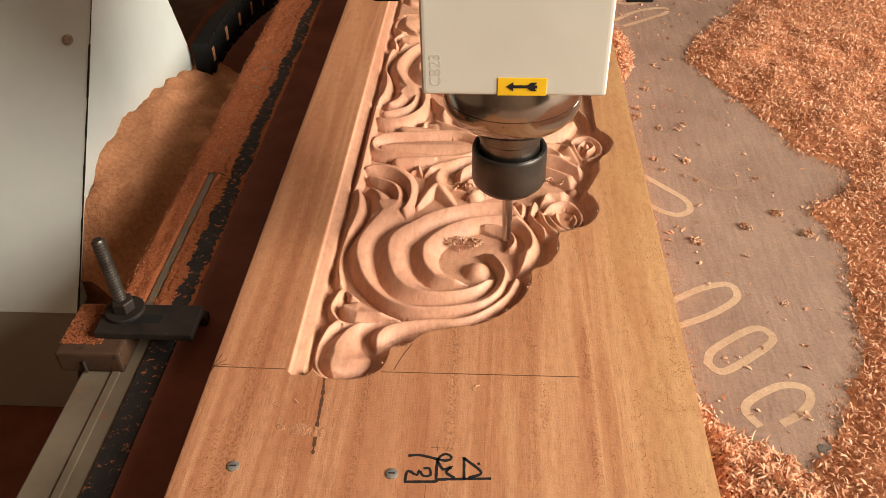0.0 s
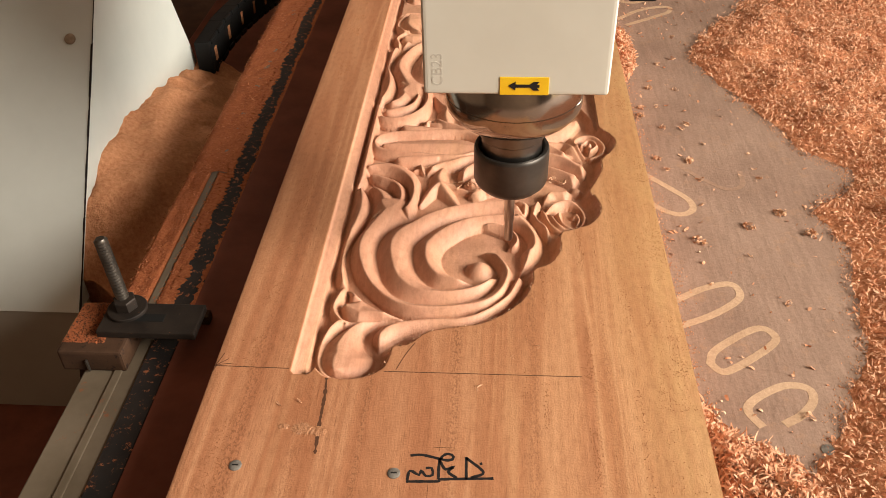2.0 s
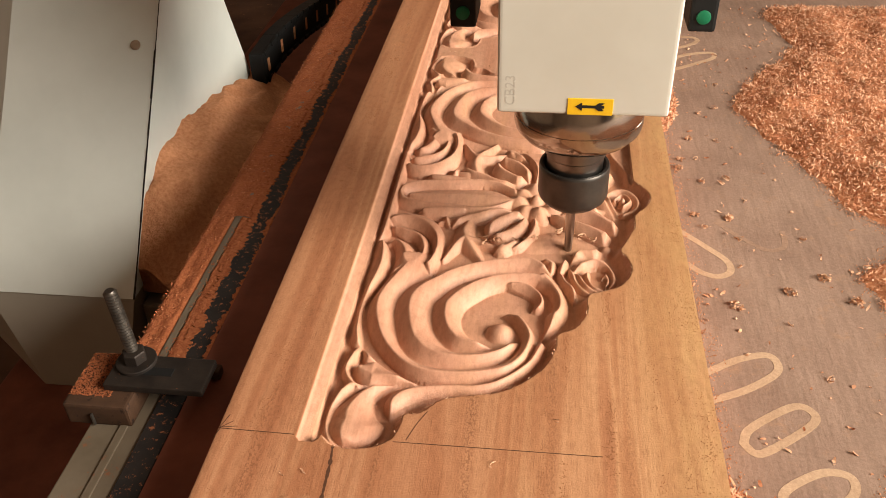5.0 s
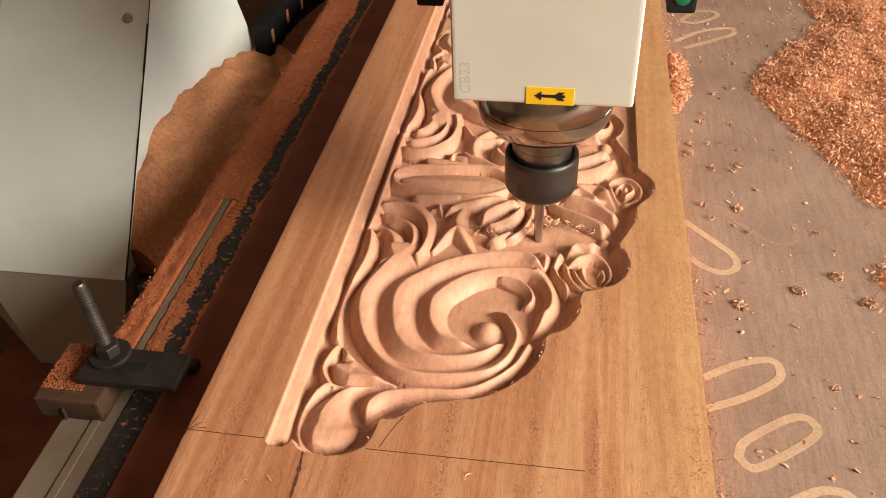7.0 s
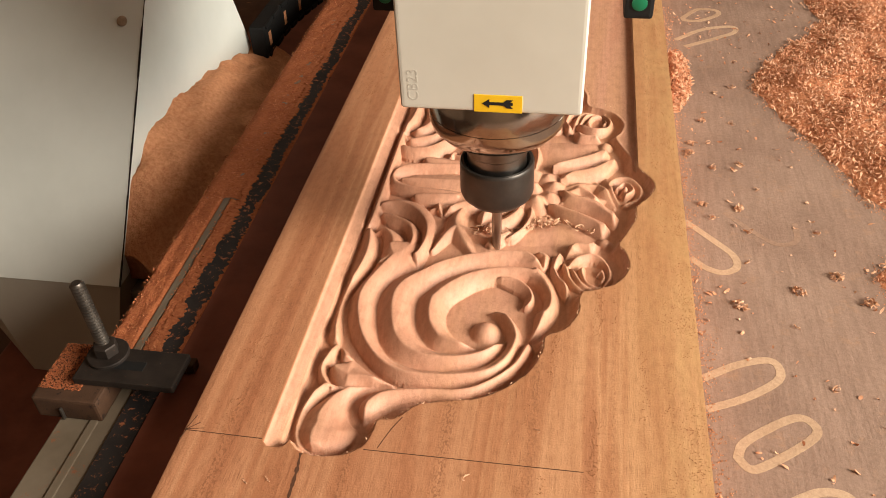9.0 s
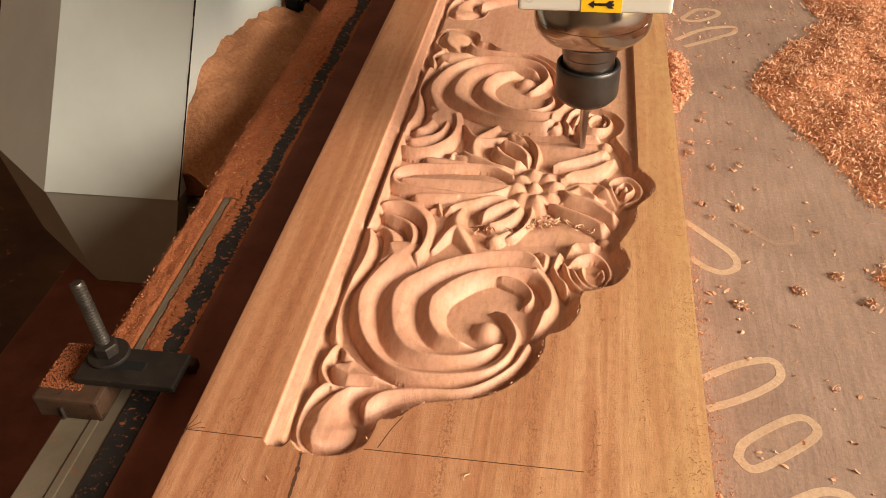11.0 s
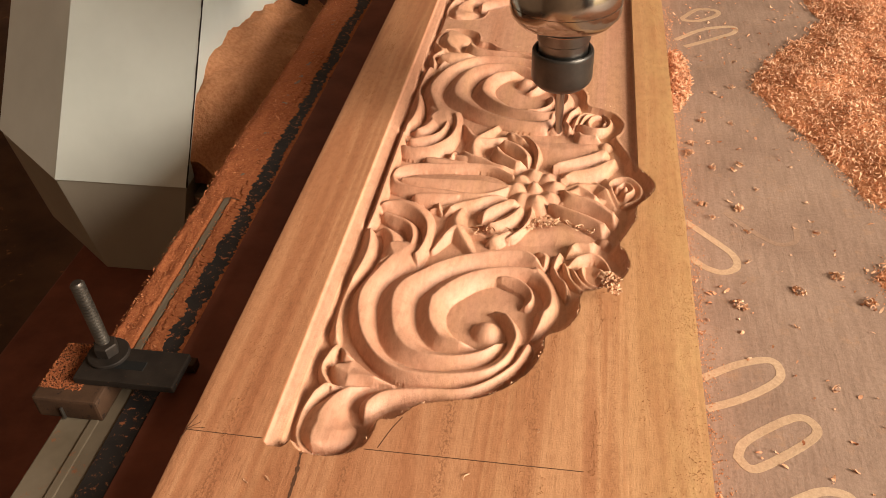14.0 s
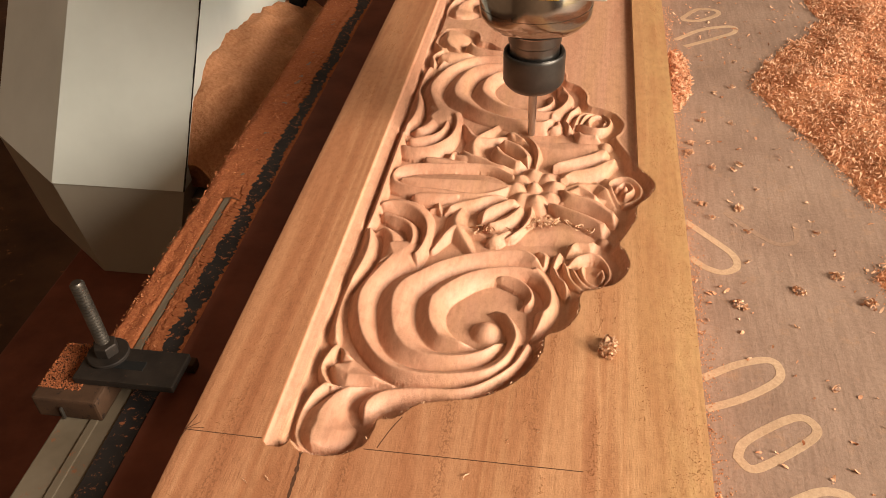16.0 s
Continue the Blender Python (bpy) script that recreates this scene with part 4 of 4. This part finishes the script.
for k, (x, y) in enumerate(((26, -60), (97.5, -61))):
    sc = empty("screw", pose(x * MM, y * MM, 0), "grey countersunk steel screw driven into the board", "screw", "screws in the board")
    part("head", lathe([(2.9, -0.3), (2.9, 0.25), (2.4, 0.5), (1.2, 0.55)], 20), M_SCREW, sc, "", True)
    part("recess", box(-1.4, 1.4, -0.35, 0.35, 0.45, 0.62), M_INK, sc)
for x, y, r in ((60, -39, 5), (52, -38, 6), (43, -37, 3)):
    b = bmesh.new()
    bmesh.ops.create_icosphere(b, subdivisions=3, radius=1)
    for v in b.verts:
        n = 1 + 0.5 * noise.noise(v.co * 2.2 + Vector((x, y, 0)))
        v.co = Vector((v.co.x * r * n * 0.8, v.co.y * r * n * 0.6, v.co.z * 0.25)) * MM + Vector((x, y, 0)) * MM
    tagged(part("glue_smear", b, M_GLUE, None, "", True), "pale dried glue smear beside a crack", "glue smear", "glue smears")

# ---------------------------------------------------------------- routed traces in the spoilboard
traces = {
    "oval": ([(258, 37), (263, 31), (271, 34), (291, 49), (298, 58), (293, 65), (283, 62), (263, 47)], True),
    "arch": ([(246, 86), (265, 98), (281, 103), (286, 97), (283, 88), (266, 75), (246, 65)], False),
    "hook": ([(276, -6), (271, 4), (276, 12), (293, 22), (305, 21), (306, 13), (298, 3), (287, -4)], False),
    "bend": ([(245, 222), (261, 204), (272, 190), (273, 179), (265, 173), (255, 176), (246, 185)], False),
    "far_oval": ([(263, 536), (278, 556), (294, 555), (295, 545), (278, 531), (265, 531)], True),
    "far_arch": ([(254, 489), (279, 512), (305, 520), (306, 508), (285, 492), (261, 476)], False),
}
for pts, closed in traces.values():
    b = ribbon(pts, 4.6, TABLE - 0.3, TABLE + 0.12, None, closed, 1.0, 0.06)
    tagged(part("routed_trace", b, M_GROOVE), "pale shallow trace routed into the brown spoilboard", "routed trace", "routed traces")
b = ribbon([(271, 234), (286, 216), (300, 204), (312, 209), (314, 227)], 3.6, TABLE - 0.3, TABLE + 0.08, None, False, 1.0, 0.3)
tagged(part("routed_trace", b, mat("faint_trace", (0.34, 0.22, 0.155), 0.85, 0, dust_nodes((0.28, 0.175, 0.12), (0.37, 0.24, 0.17), 400, 0.3, 0.0005))), "faint worn trace routed into the spoilboard", "routed trace", "routed traces")
b = lathe([(3.4, TABLE - 0.2), (3.4, TABLE + 0.3), (2.6, TABLE + 0.5)], 20, at=(304, -19))
tagged(part("bolt_head", b, M_SCREW, None, "", True), "grey bolt head sunk in the spoilboard", "bolt")

# ---------------------------------------------------------------- shavings
rng = np.random.default_rng(5)


def shavings(centres, length, width, curl, tilt=0.5):
    """Curled strips of wood, four segments each, as verts and faces in metres."""
    n, k = len(centres), 5
    L = rng.uniform(*length, n)
    W = rng.uniform(*width, n)
    C = rng.uniform(*curl, n) * rng.choice((-1, 1), n)
    t = np.linspace(-0.5, 0.5, k)
    ang = C[:, None] * t
    step = L[:, None] / (k - 1)
    dx, dz = np.cos(ang) * step, np.sin(ang) * step
    px_ = np.cumsum(dx, 1) - dx.sum(1)[:, None] / 2
    pz = np.cumsum(dz, 1)
    pz -= pz.mean(1)[:, None]
    taper = np.array([0.45, 0.9, 1.0, 0.85, 0.35])
    P = np.zeros((n, k, 2, 3))
    twist = rng.uniform(-0.9, 0.9, n)[:, None] * t
    for s, sg in enumerate((-1, 1)):
        w = sg * W[:, None] * taper / 2
        P[:, :, s, 0] = px_
        P[:, :, s, 1] = w * np.cos(twist)
        P[:, :, s, 2] = pz + w * np.sin(twist)
    yaw, rx, ry = rng.uniform(0, 2 * math.pi, n), rng.normal(0, tilt, n), rng.normal(0, tilt, n)
    cx, sx, cy, sy, cz, sz = np.cos(rx), np.sin(rx), np.cos(ry), np.sin(ry), np.cos(yaw), np.sin(yaw)
    R = np.empty((n, 3, 3))
    R[:, 0] = np.stack([cz * cy, cz * sy * sx - sz * cx, cz * sy * cx + sz * sx], 1)
    R[:, 1] = np.stack([sz * cy, sz * sy * sx + cz * cx, sz * sy * cx - cz * sx], 1)
    R[:, 2] = np.stack([-sy, cy * sx, cy * cx], 1)
    V = np.einsum("nij,nksj->nksi", R, P) + np.asarray(centres)[:, None, None, :]
    base = (np.arange(n) * k * 2)[:, None]
    q = np.arange(k - 1) * 2
    F = np.stack([base + q, base + q + 1, base + q + 3, base + q + 2], -1).reshape(-1, 4)
    return V.reshape(-1, 3) * MM, F


def stuff(name, V, F, material, label, category, kind="stuff", smooth=True):
    me = bpy.data.meshes.new(name)
    me.from_pydata(V.tolist(), [], F.tolist())
    me.polygons.foreach_set("use_smooth", [smooth] * len(me.polygons))
    me.materials.append(material)
    return tagged(new(name, me), label, category, kind=kind)


def lumpy(x, y, s=1.0):
    return np.array([noise.noise(Vector((a * 0.03 * s, b * 0.03 * s, 2))) + 0.5 * noise.noise(Vector((a * 0.09 * s, b * 0.09 * s, 7))) for a, b in zip(x, y)])


def pile(name, poly, n, height, length, width, label, edge=22.0, seed_box=None):
    poly = np.array(poly, float)
    x0, y0 = poly.min(0)
    x1, y1 = poly.max(0)
    # mound under the shavings
    gx, gy = np.meshgrid(np.arange(x0 - 4, x1 + 4, 5.0), np.arange(y0 - 4, y1 + 4, 5.0))
    ring = smooth_line(np.vstack([poly, poly[:1]]), 4.0)

    def depth(X, Y):
        d = np.full(X.shape, 1e9)
        for e in range(0, len(ring), 50):
            r = ring[e:e + 50]
            d = np.minimum(d, np.hypot(X[..., None] - r[:, 0], Y[..., None] - r[:, 1]).min(-1))
        d = np.where(inside(X, Y, ring), d, -d)
        return d + 5 * lumpy(X.ravel(), Y.ravel(), 2.0).reshape(X.shape)

    d = depth(gx, gy)
    rough = lumpy(gx.ravel(), gy.ravel()).reshape(gx.shape)
    gz = TABLE + np.clip(d / edge, -0.15, 1) * height * (0.7 + 0.5 * rough)
    idx = np.arange(gx.size).reshape(gx.shape)
    F = np.stack([idx[:-1, :-1], idx[:-1, 1:], idx[1:, 1:], idx[1:, :-1]], -1).reshape(-1, 4)
    F = F[(d.ravel()[F] > -3).any(1)]
    V = np.stack([gx, gy, gz], -1).reshape(-1, 3)
    used = np.unique(F)
    new_i = np.full(len(V), -1)
    new_i[used] = np.arange(len(used))
    mound = stuff(name, V[used] * MM, new_i[F], M_DUST, label, "wood shavings")
    px_, py_ = rng.uniform(x0, x1, n * 2), rng.uniform(y0, y1, n * 2)
    dd = depth(px_, py_)
    # nearer the edge fewer of them, past it a few strays
    keep = rng.uniform(0, 1, n * 2) < np.clip(0.5 + dd / 10, 0.0, 1)
    px_, py_, dd = px_[keep][:n], py_[keep][:n], dd[keep][:n]
    h = TABLE + np.clip(dd / edge, 0, 1) * height * (0.7 + 0.5 * lumpy(px_, py_)) + rng.uniform(0.4, 3.0, len(px_))
    V, F = shavings(np.stack([px_, py_, h], 1), length, width, (0.6, 2.6))
    top = stuff(name + "_top", V, F, M_SHAVE, label, "wood shavings")
    return mound, top


far_edge = [(560, 640), (383, 640), (383, 535), (345, 480), (310, 414), (320, 376), (338, 327), (356, 291), (362, 267), (370, 251), (386, 236), (393, 222), (374, 197), (354, 180),
            (358, 162), (363, 138), (358, 116), (350, 76), (341, 40), (325, 16), (315, -7), (293, -35), (284, -60), (284, -110), (560, -110)]
pile("shaving_heap", far_edge, 50000, 10, (1.8, 5.2), (0.4, 1.2), "thick heap of curled orange wood shavings on the spoilboard", 38)
pile("shaving_drift", [(240.5, 14), (247, 7), (252, -2), (264, -14), (278, -22), (286, -32), (294, -41), (297, -60), (297, -110), (240.5, -110)], 6500, 12, (3, 9), (0.5, 1.3), "drift of long orange shavings against the board", 14)
pile("shaving_drift", [(240.5, 458), (254, 454), (259, 442), (261, 419), (260, 396), (253, 375), (247, 362), (240.5, 358)], 1200, 12, (3, 8), (0.6, 1.6), "small drift of pale shavings against the board", 10)


def scatter():
    """Loose crumbs and chips lying on the spoilboard and the board."""
    x, y = rng.uniform(242, 380, 700), rng.uniform(-60, 640, 700)
    keep = rng.uniform(0, 1, 700) < np.clip(0.12 + 0.5 * (lumpy(x, y, 0.7) > 0.1) + (y > 420) * 0.4, 0, 1)
    c = np.stack([x, y, np.full(700, TABLE + 0.7)], 1)[keep]
    V, F = shavings(c, (1.2, 5.5), (0.6, 2.0), (0.5, 2.8), 0.35)
    stuff("wood_crumb", V, F, M_SHAVE, "loose pale wood crumbs on the spoilboard", "wood crumbs")
    # fine grains caught in the board's open pores and along its edges
    runs = [(14, 2.6, 2600), (19, 1.2, 1700), (26, 0.9, 300), (233, 3.2, 3200), (157, 0.9, 700), (166.5, 1.0, 1200), (188.5, 1.4, 2600), (211, 1.2, 900), (223, 2.2, 1200), (197, 0.7, 300)]
    pts = []
    for x0, sd, n in runs:
        yy = rng.uniform(-145, 640, n * 2)
        yy = yy[rng.uniform(0, 1, n * 2) < np.clip(0.4 + 1.9 * lumpy(yy * 0 + x0, yy, 1.5), 0.02, 1)][:n]
        n = len(yy)
        pts.append(np.stack([np.clip(x0 + rng.normal(0, sd, n) + 1.5 * np.sin(yy * 0.011), 1, 238.5), yy, np.full(n, 0.08)], 1))
    pts = np.vstack(pts)
    # none over the carving or in the pocket
    py = pts[:, 1]
    py = np.where(py <= AXIS, py, np.where(py <= END, 2 * AXIS - py, py - 2 * (END - AXIS)))
    poly = np.vstack([[(37, 240), (37, -8)], smooth_line(OUTLINE, 2.0), [(224, 240)]])
    over = inside(pts[:, 0], py, poly) | inside(pts[:, 0] - 2, py + 2, poly) | ((pts[:, 0] > 37) & (pts[:, 0] < 214.5) & (pts[:, 1] > 228))
    pts = pts[~over]
    n = len(pts)
    r = rng.uniform(0.14, 0.42, n)
    tet = np.array([(1, 0, -0.5), (-0.5, 0.87, -0.5), (-0.5, -0.87, -0.5), (0, 0, 0.9)])
    V = pts[:, None, :] + tet[None] * r[:, None, None] * rng.uniform(0.6, 1.3, (n, 4, 1))
    F = (np.arange(n) * 4)[:, None, None] + np.array([(0, 1, 3), (1, 2, 3), (2, 0, 3)])
    stuff("sawdust_grain", V.reshape(-1, 3) * MM, F.reshape(-1, 3), M_GRAIN, "fine sawdust grains caught in the board's pores", "sawdust", smooth=False)
    # torn pale fibres standing along the rim of the carving
    rim = smooth_line(OUTLINE, 0.55)
    rim = np.vstack([rim, np.column_stack([rim[:, 0], 2 * AXIS - rim[:, 1]])])
    rim = rim[rng.uniform(0, 1, len(rim)) < np.clip(0.2 + 0.8 * lumpy(rim[:, 0], rim[:, 1], 3.0), 0.05, 0.7)]
    c = np.column_stack([rim + rng.normal(0, 0.35, rim.shape), rng.uniform(-0.35, 0.1, len(rim))])
    V, F = shavings(c, (0.7, 2.0), (0.3, 0.7), (0.3, 1.8), 0.45)
    stuff("rim_fibres", V, F, M_CHIP, "pale torn fibres along the rim of the carving", "wood fibres")
    # fine grains fringing the board's foot and the heaps
    a = np.stack([240.3 + np.abs(rng.normal(0, 6, 4200)), rng.uniform(-100, 560, 4200)], 1)
    e = np.array(far_edge[3:23], float)
    k = rng.integers(0, len(e) - 1, 3200)
    f = rng.uniform(0, 1, (3200, 1))
    a = np.vstack([a, e[k] * (1 - f) + e[k + 1] * f + rng.normal(0, 5, (3200, 2)) + (2, 0)])
    n = len(a)
    r = rng.uniform(0.2, 0.75, n)
    V = np.column_stack([a, np.full(n, TABLE + 0.15)])[:, None, :] + tet[None] * r[:, None, None] * rng.uniform(0.6, 1.3, (n, 4, 1))
    F = (np.arange(n) * 4)[:, None, None] + np.array([(0, 1, 3), (1, 2, 3), (2, 0, 3)])
    stuff("sawdust_fringe", V.reshape(-1, 3) * MM, F.reshape(-1, 3), M_DUSTPALE, "fine pale sawdust fringing the board and the heaps", "sawdust", smooth=False)
    # dust and shavings on the table's cream edge
    n = 8000
    y = rng.uniform(62, 900, n)
    x = rng.uniform(-84.5, -53, n)
    keep = ~((x > -68.5) & (x < -63.2) & (y < 215) & (rng.uniform(0, 1, n) < 0.93))
    c = np.stack([x, y, TABLE - 1.9 + rng.uniform(-0.6, 1.2, n)], 1)[keep]
    V, F = shavings(c, (0.9, 3), (0.35, 0.9), (0.4, 2.2), 0.3)
    stuff("rail_shavings", V, F, M_SHAVEDARK, "orange shavings lying along the table's edge", "wood shavings")
    for name, x0, x1, y0, y2 in (("rail_dust", -84, -67.5, 60, 218), ("rail_dust", -62.2, -53, 62, 218), ("rail_dust", -84, -53, 216, 1200)):
        gx, gy = np.meshgrid(np.linspace(x0, x1, 12), np.arange(y0, y2, 3.0))
        gz = TABLE - 1.5 + 1.5 * lumpy(gx.ravel(), gy.ravel(), 5).reshape(gx.shape)
        gz[:, 0] = gz[:, -1] = TABLE - 3.2
        idx = np.arange(gx.size).reshape(gx.shape)
        F = np.stack([idx[:-1, :-1], idx[:-1, 1:], idx[1:, 1:], idx[1:, :-1]], -1).reshape(-1, 4)
        stuff(name, np.stack([gx, gy, gz], -1).reshape(-1, 3) * MM, F, M_DUSTRED, "orange sawdust bedded along the table's edge", "sawdust")
    # dust creeping over both edges of the rubber strip
    for x0, wd in ((-53.5, 4.5), (-38.2, 3.2)):
        b = ribbon([(x0 + rng.uniform(-1.6, 1.6), 60 + 14 * k) for k in range(60)], wd, TABLE - 2.4, TABLE - 0.9, None, False, 1.4, 1.9)
        tagged(part("strip_dust", b, M_DUSTRED, None, "", True), "ragged line of sawdust along the rubber strip", "sawdust", kind="stuff")
    # crumbs of dust on the clamp's block
    c = np.stack([rng.uniform(-95, -72, 2600), rng.uniform(27, 59, 2600), rng.uniform(-14.4, -13.9, 2600)], 1)
    V, F = shavings(c, (0.6, 1.5), (0.3, 0.7), (0.4, 2), 0.2)
    stuff("block_dust", V, F, M_DUSTRED, "shavings on the clamp's wooden block", "wood shavings")


scatter()


def chip(x, y, z, size, turns=3.0, label="curled wood chip lying on the spoilboard", name="wood_chip"):
    """One knotted, curled shaving: a single ragged ribbon."""
    n = 14 + int(turns * 10)
    t = np.linspace(0, 1, n)
    ph = rng.uniform(0, 6.28, 6)
    r = size * (0.22 + 0.20 * np.sin(t * 5 + ph[0]) ** 2)
    a = 6.28 * turns * t
    c = np.stack([r * np.cos(a + ph[1]) + size * 0.5 * (t - 0.5) * np.cos(ph[5]) * 1.3, r * np.sin(a * 0.8 + ph[2]) + size * 0.5 * (t - 0.5) * np.sin(ph[5]) * 1.3, size * 0.16 * np.sin(a * 1.1 + ph[3])], 1)
    side = np.stack([np.cos(a * 0.5 + ph[4]), np.sin(a * 0.5 + ph[4]), 0.9 * np.sin(a * 0.7)], 1)
    side /= np.linalg.norm(side, axis=1)[:, None]
    w = size * 0.065 * (0.4 + rng.uniform(0.4, 1.0, n))[:, None]
    V = np.stack([c - side * w, c + side * w], 1).reshape(-1, 3)
    V[:, 2] -= V[:, 2].min()
    q = np.arange(n - 1) * 2
    F = np.stack([q, q + 1, q + 3, q + 2], -1)
    me = bpy.data.meshes.new(name)
    me.from_pydata((V * MM).tolist(), [], F.tolist())
    me.polygons.foreach_set("use_smooth", [True] * len(F))
    me.materials.append(M_CHIP)
    ob = tagged(new(name, me), label, "wood chip", "loose chips")
    ob.location = Vector((x, y, z)) * MM
    return ob


def clump(name, n, half, label):
    """A low loose clump of short broken shavings, about its own zero."""
    r, a = np.sqrt(rng.uniform(0, 1, n)), rng.uniform(0, 2 * math.pi, n)
    c = np.stack([half[0] * r * np.cos(a), half[1] * r * np.sin(a), half[2] * (1 - r ** 2) * rng.uniform(0, 1, n) + 0.6], 1)
    V, F = shavings(c, (1.5, 4.5), (0.6, 1.5), (0.8, 3.0), 0.7)
    me = bpy.data.meshes.new(name)
    me.from_pydata(V.tolist(), [], F.tolist())
    me.polygons.foreach_set("use_smooth", [True] * len(F))
    me.materials.append(M_CHIP)
    return tagged(new(name, me), label, "wood chip", "loose chips")


for x, y, s in ((271, 144, 11), (306, 160, 10), (329, 176, 10), (343, 154, 11), (258, 241, 7), (281, 239, 9), (263, 227, 5), (253, 304, 8), (256, 316, 7), (268, 285, 6), (282, 284, 5), (287, 291, 6), (266, 349, 7), (287, 347, 5), (279, 394, 5), (293, 404, 6), (300, 449, 5), (280, 184, 4.5), (325, 217, 5), (248, 119, 4.5), (312, 86, 5), (301, 1, 6), (334, 14, 8), (284, 214, 5), (252, 300, 5), (268, 318, 4), (295, 262, 4), (300, 130, 4)):
    if s < 6.5:
        chip(x, y, TABLE, s)
    else:
        lump = clump("wood_chip", int(3.2 * s), (0.42 * s, 0.30 * s, 0.30 * s), "crumbly knot of wood shavings on the spoilboard")
        lump.matrix_basis = pose(x * MM, y * MM, TABLE * MM, 0, 0, 37 * s + x)
chip_flown = clump("wood_chip", 120, (5.0, 7.5, 8), "crumbly knot of shavings thrown onto the board")
chip_cut = clump("shaving_clump", 70, (8, 6, 5), "fresh knot of broken shavings lying in the carving")
for x, y, s in ((148, 176, 5), (143, 174, 6), (136, 172, 5), (124, 171, 7), (116, 170, 8), (163, 183, 7), (170, 183, 6), (178, 180, 5), (184, 177, 6)):
    chip(x, y, -5.2, s, 3, "small crumb of fresh shavings lying in the carving")
chip_spiral = clump("shaving_clump", 120, (12, 5.5, 3.5), "low clump of fresh crumbs lying in the spiral")
for x, y, s in ((48, -22, 3), (38, -24, 3), (134, -9, 3.5), (150, 12, 2.5), (163, 20, 2.5)):
    chip(x, y, 0.1, s, 1.5, "small pale chip lying on the board")


def motions():
    y_rows = ((0, 107), (0.5, 116), (1, 92), (1.5, 106), (2, 106), (2.5, 162), (3, 175), (3.5, 182), (4, 185), (4.5, 179), (5, 169), (5.2, 176),
              (6.2, 170), (7.3, 168), (7.5, 163), (8, 163), (8.5, 167), (9, 160), (9.2, 160), (10.2, 215), (11.3, 280), (11.5, 280), (12, 281), (12.5, 285), (13, 280), (13.5, 265), (14, 292), (14.5, 292), (15, 292), (15.5, 293), (16, 286))
    xz = {0: (148.5, 1), 0.5: (136.5, -8.5), 1: (110.2, -8.5), 1.5: (127.2, -8.5), 2: (148.1, 1.6), 2.5: (180.3, 1.8), 3: (186.4, -8.5), 3.5: (181.8, -8.5), 4: (177, -8.5),
          4.5: (172.4, -8.5), 5: (168.9, -9.5), 5.2: (167, -9.5), 6.2: (158, -10), 7.3: (150.5, -10.5), 7.5: (148.3, -10.7), 8: (143.6, -10.5), 8.5: (138.4, -11), 9: (129.4, -10.8), 9.2: (126, -10.8),
          10.2: (150, -8), 11.3: (179.5, -8.5), 11.5: (178, -8.5), 12: (173.5, -8), 12.5: (169.8, -8), 13: (166.3, -7.8), 13.5: (164.3, -7.8), 14: (159.3, -8.4), 14.5: (156.8, -8), 15: (152, -8), 15.5: (145.4, -8), 16: (140.8, -7.6)}
    walk(gantry_ob, [(t, pose(0, y * MM, 0)) for t, y in y_rows])
    walk(spindle_ob, [(t, pose(xz[t][0] * MM, y * MM, xz[t][1] * MM)) for t, y in y_rows])
    walk(chip_flown, [(0, pose(0.395, 0.30, -0.020)), (11.5, pose(0.395, 0.30, -0.020)), (13.6, pose(0.172, 0.280, -0.006)), (13.8, pose(0.172, 0.280, -0.004)), (14.0, pose(0.194, 0.114, 0.010, 40, 10, 60)), (14.2, pose(0.195, 0.075, 0.0004)), (16, pose(0.195, 0.075, 0.0004))])
    walk(chip_cut, [(0, pose(0.40, 0.20, -0.018)), (5.4, pose(0.40, 0.20, -0.018)), (6.4, pose(0.22, 0.19, 0.02, 30, 0, 70)), (7.0, pose(0.155, 0.182, -0.0052, 0, 0, 20)), (16, pose(0.155, 0.182, -0.0052, 0, 0, 20))])
    walk(chip_spiral, [(0, pose(0.122, 0.112, -0.006)), (0.5, pose(0.122, 0.112, -0.006)), (0.7, pose(0.22, 0.13, 0.02, 40, 0, 60)), (0.95, pose(0.40, 0.17, -0.016, 0, 0, 110)), (16, pose(0.40, 0.17, -0.016, 0, 0, 110))])


motions()
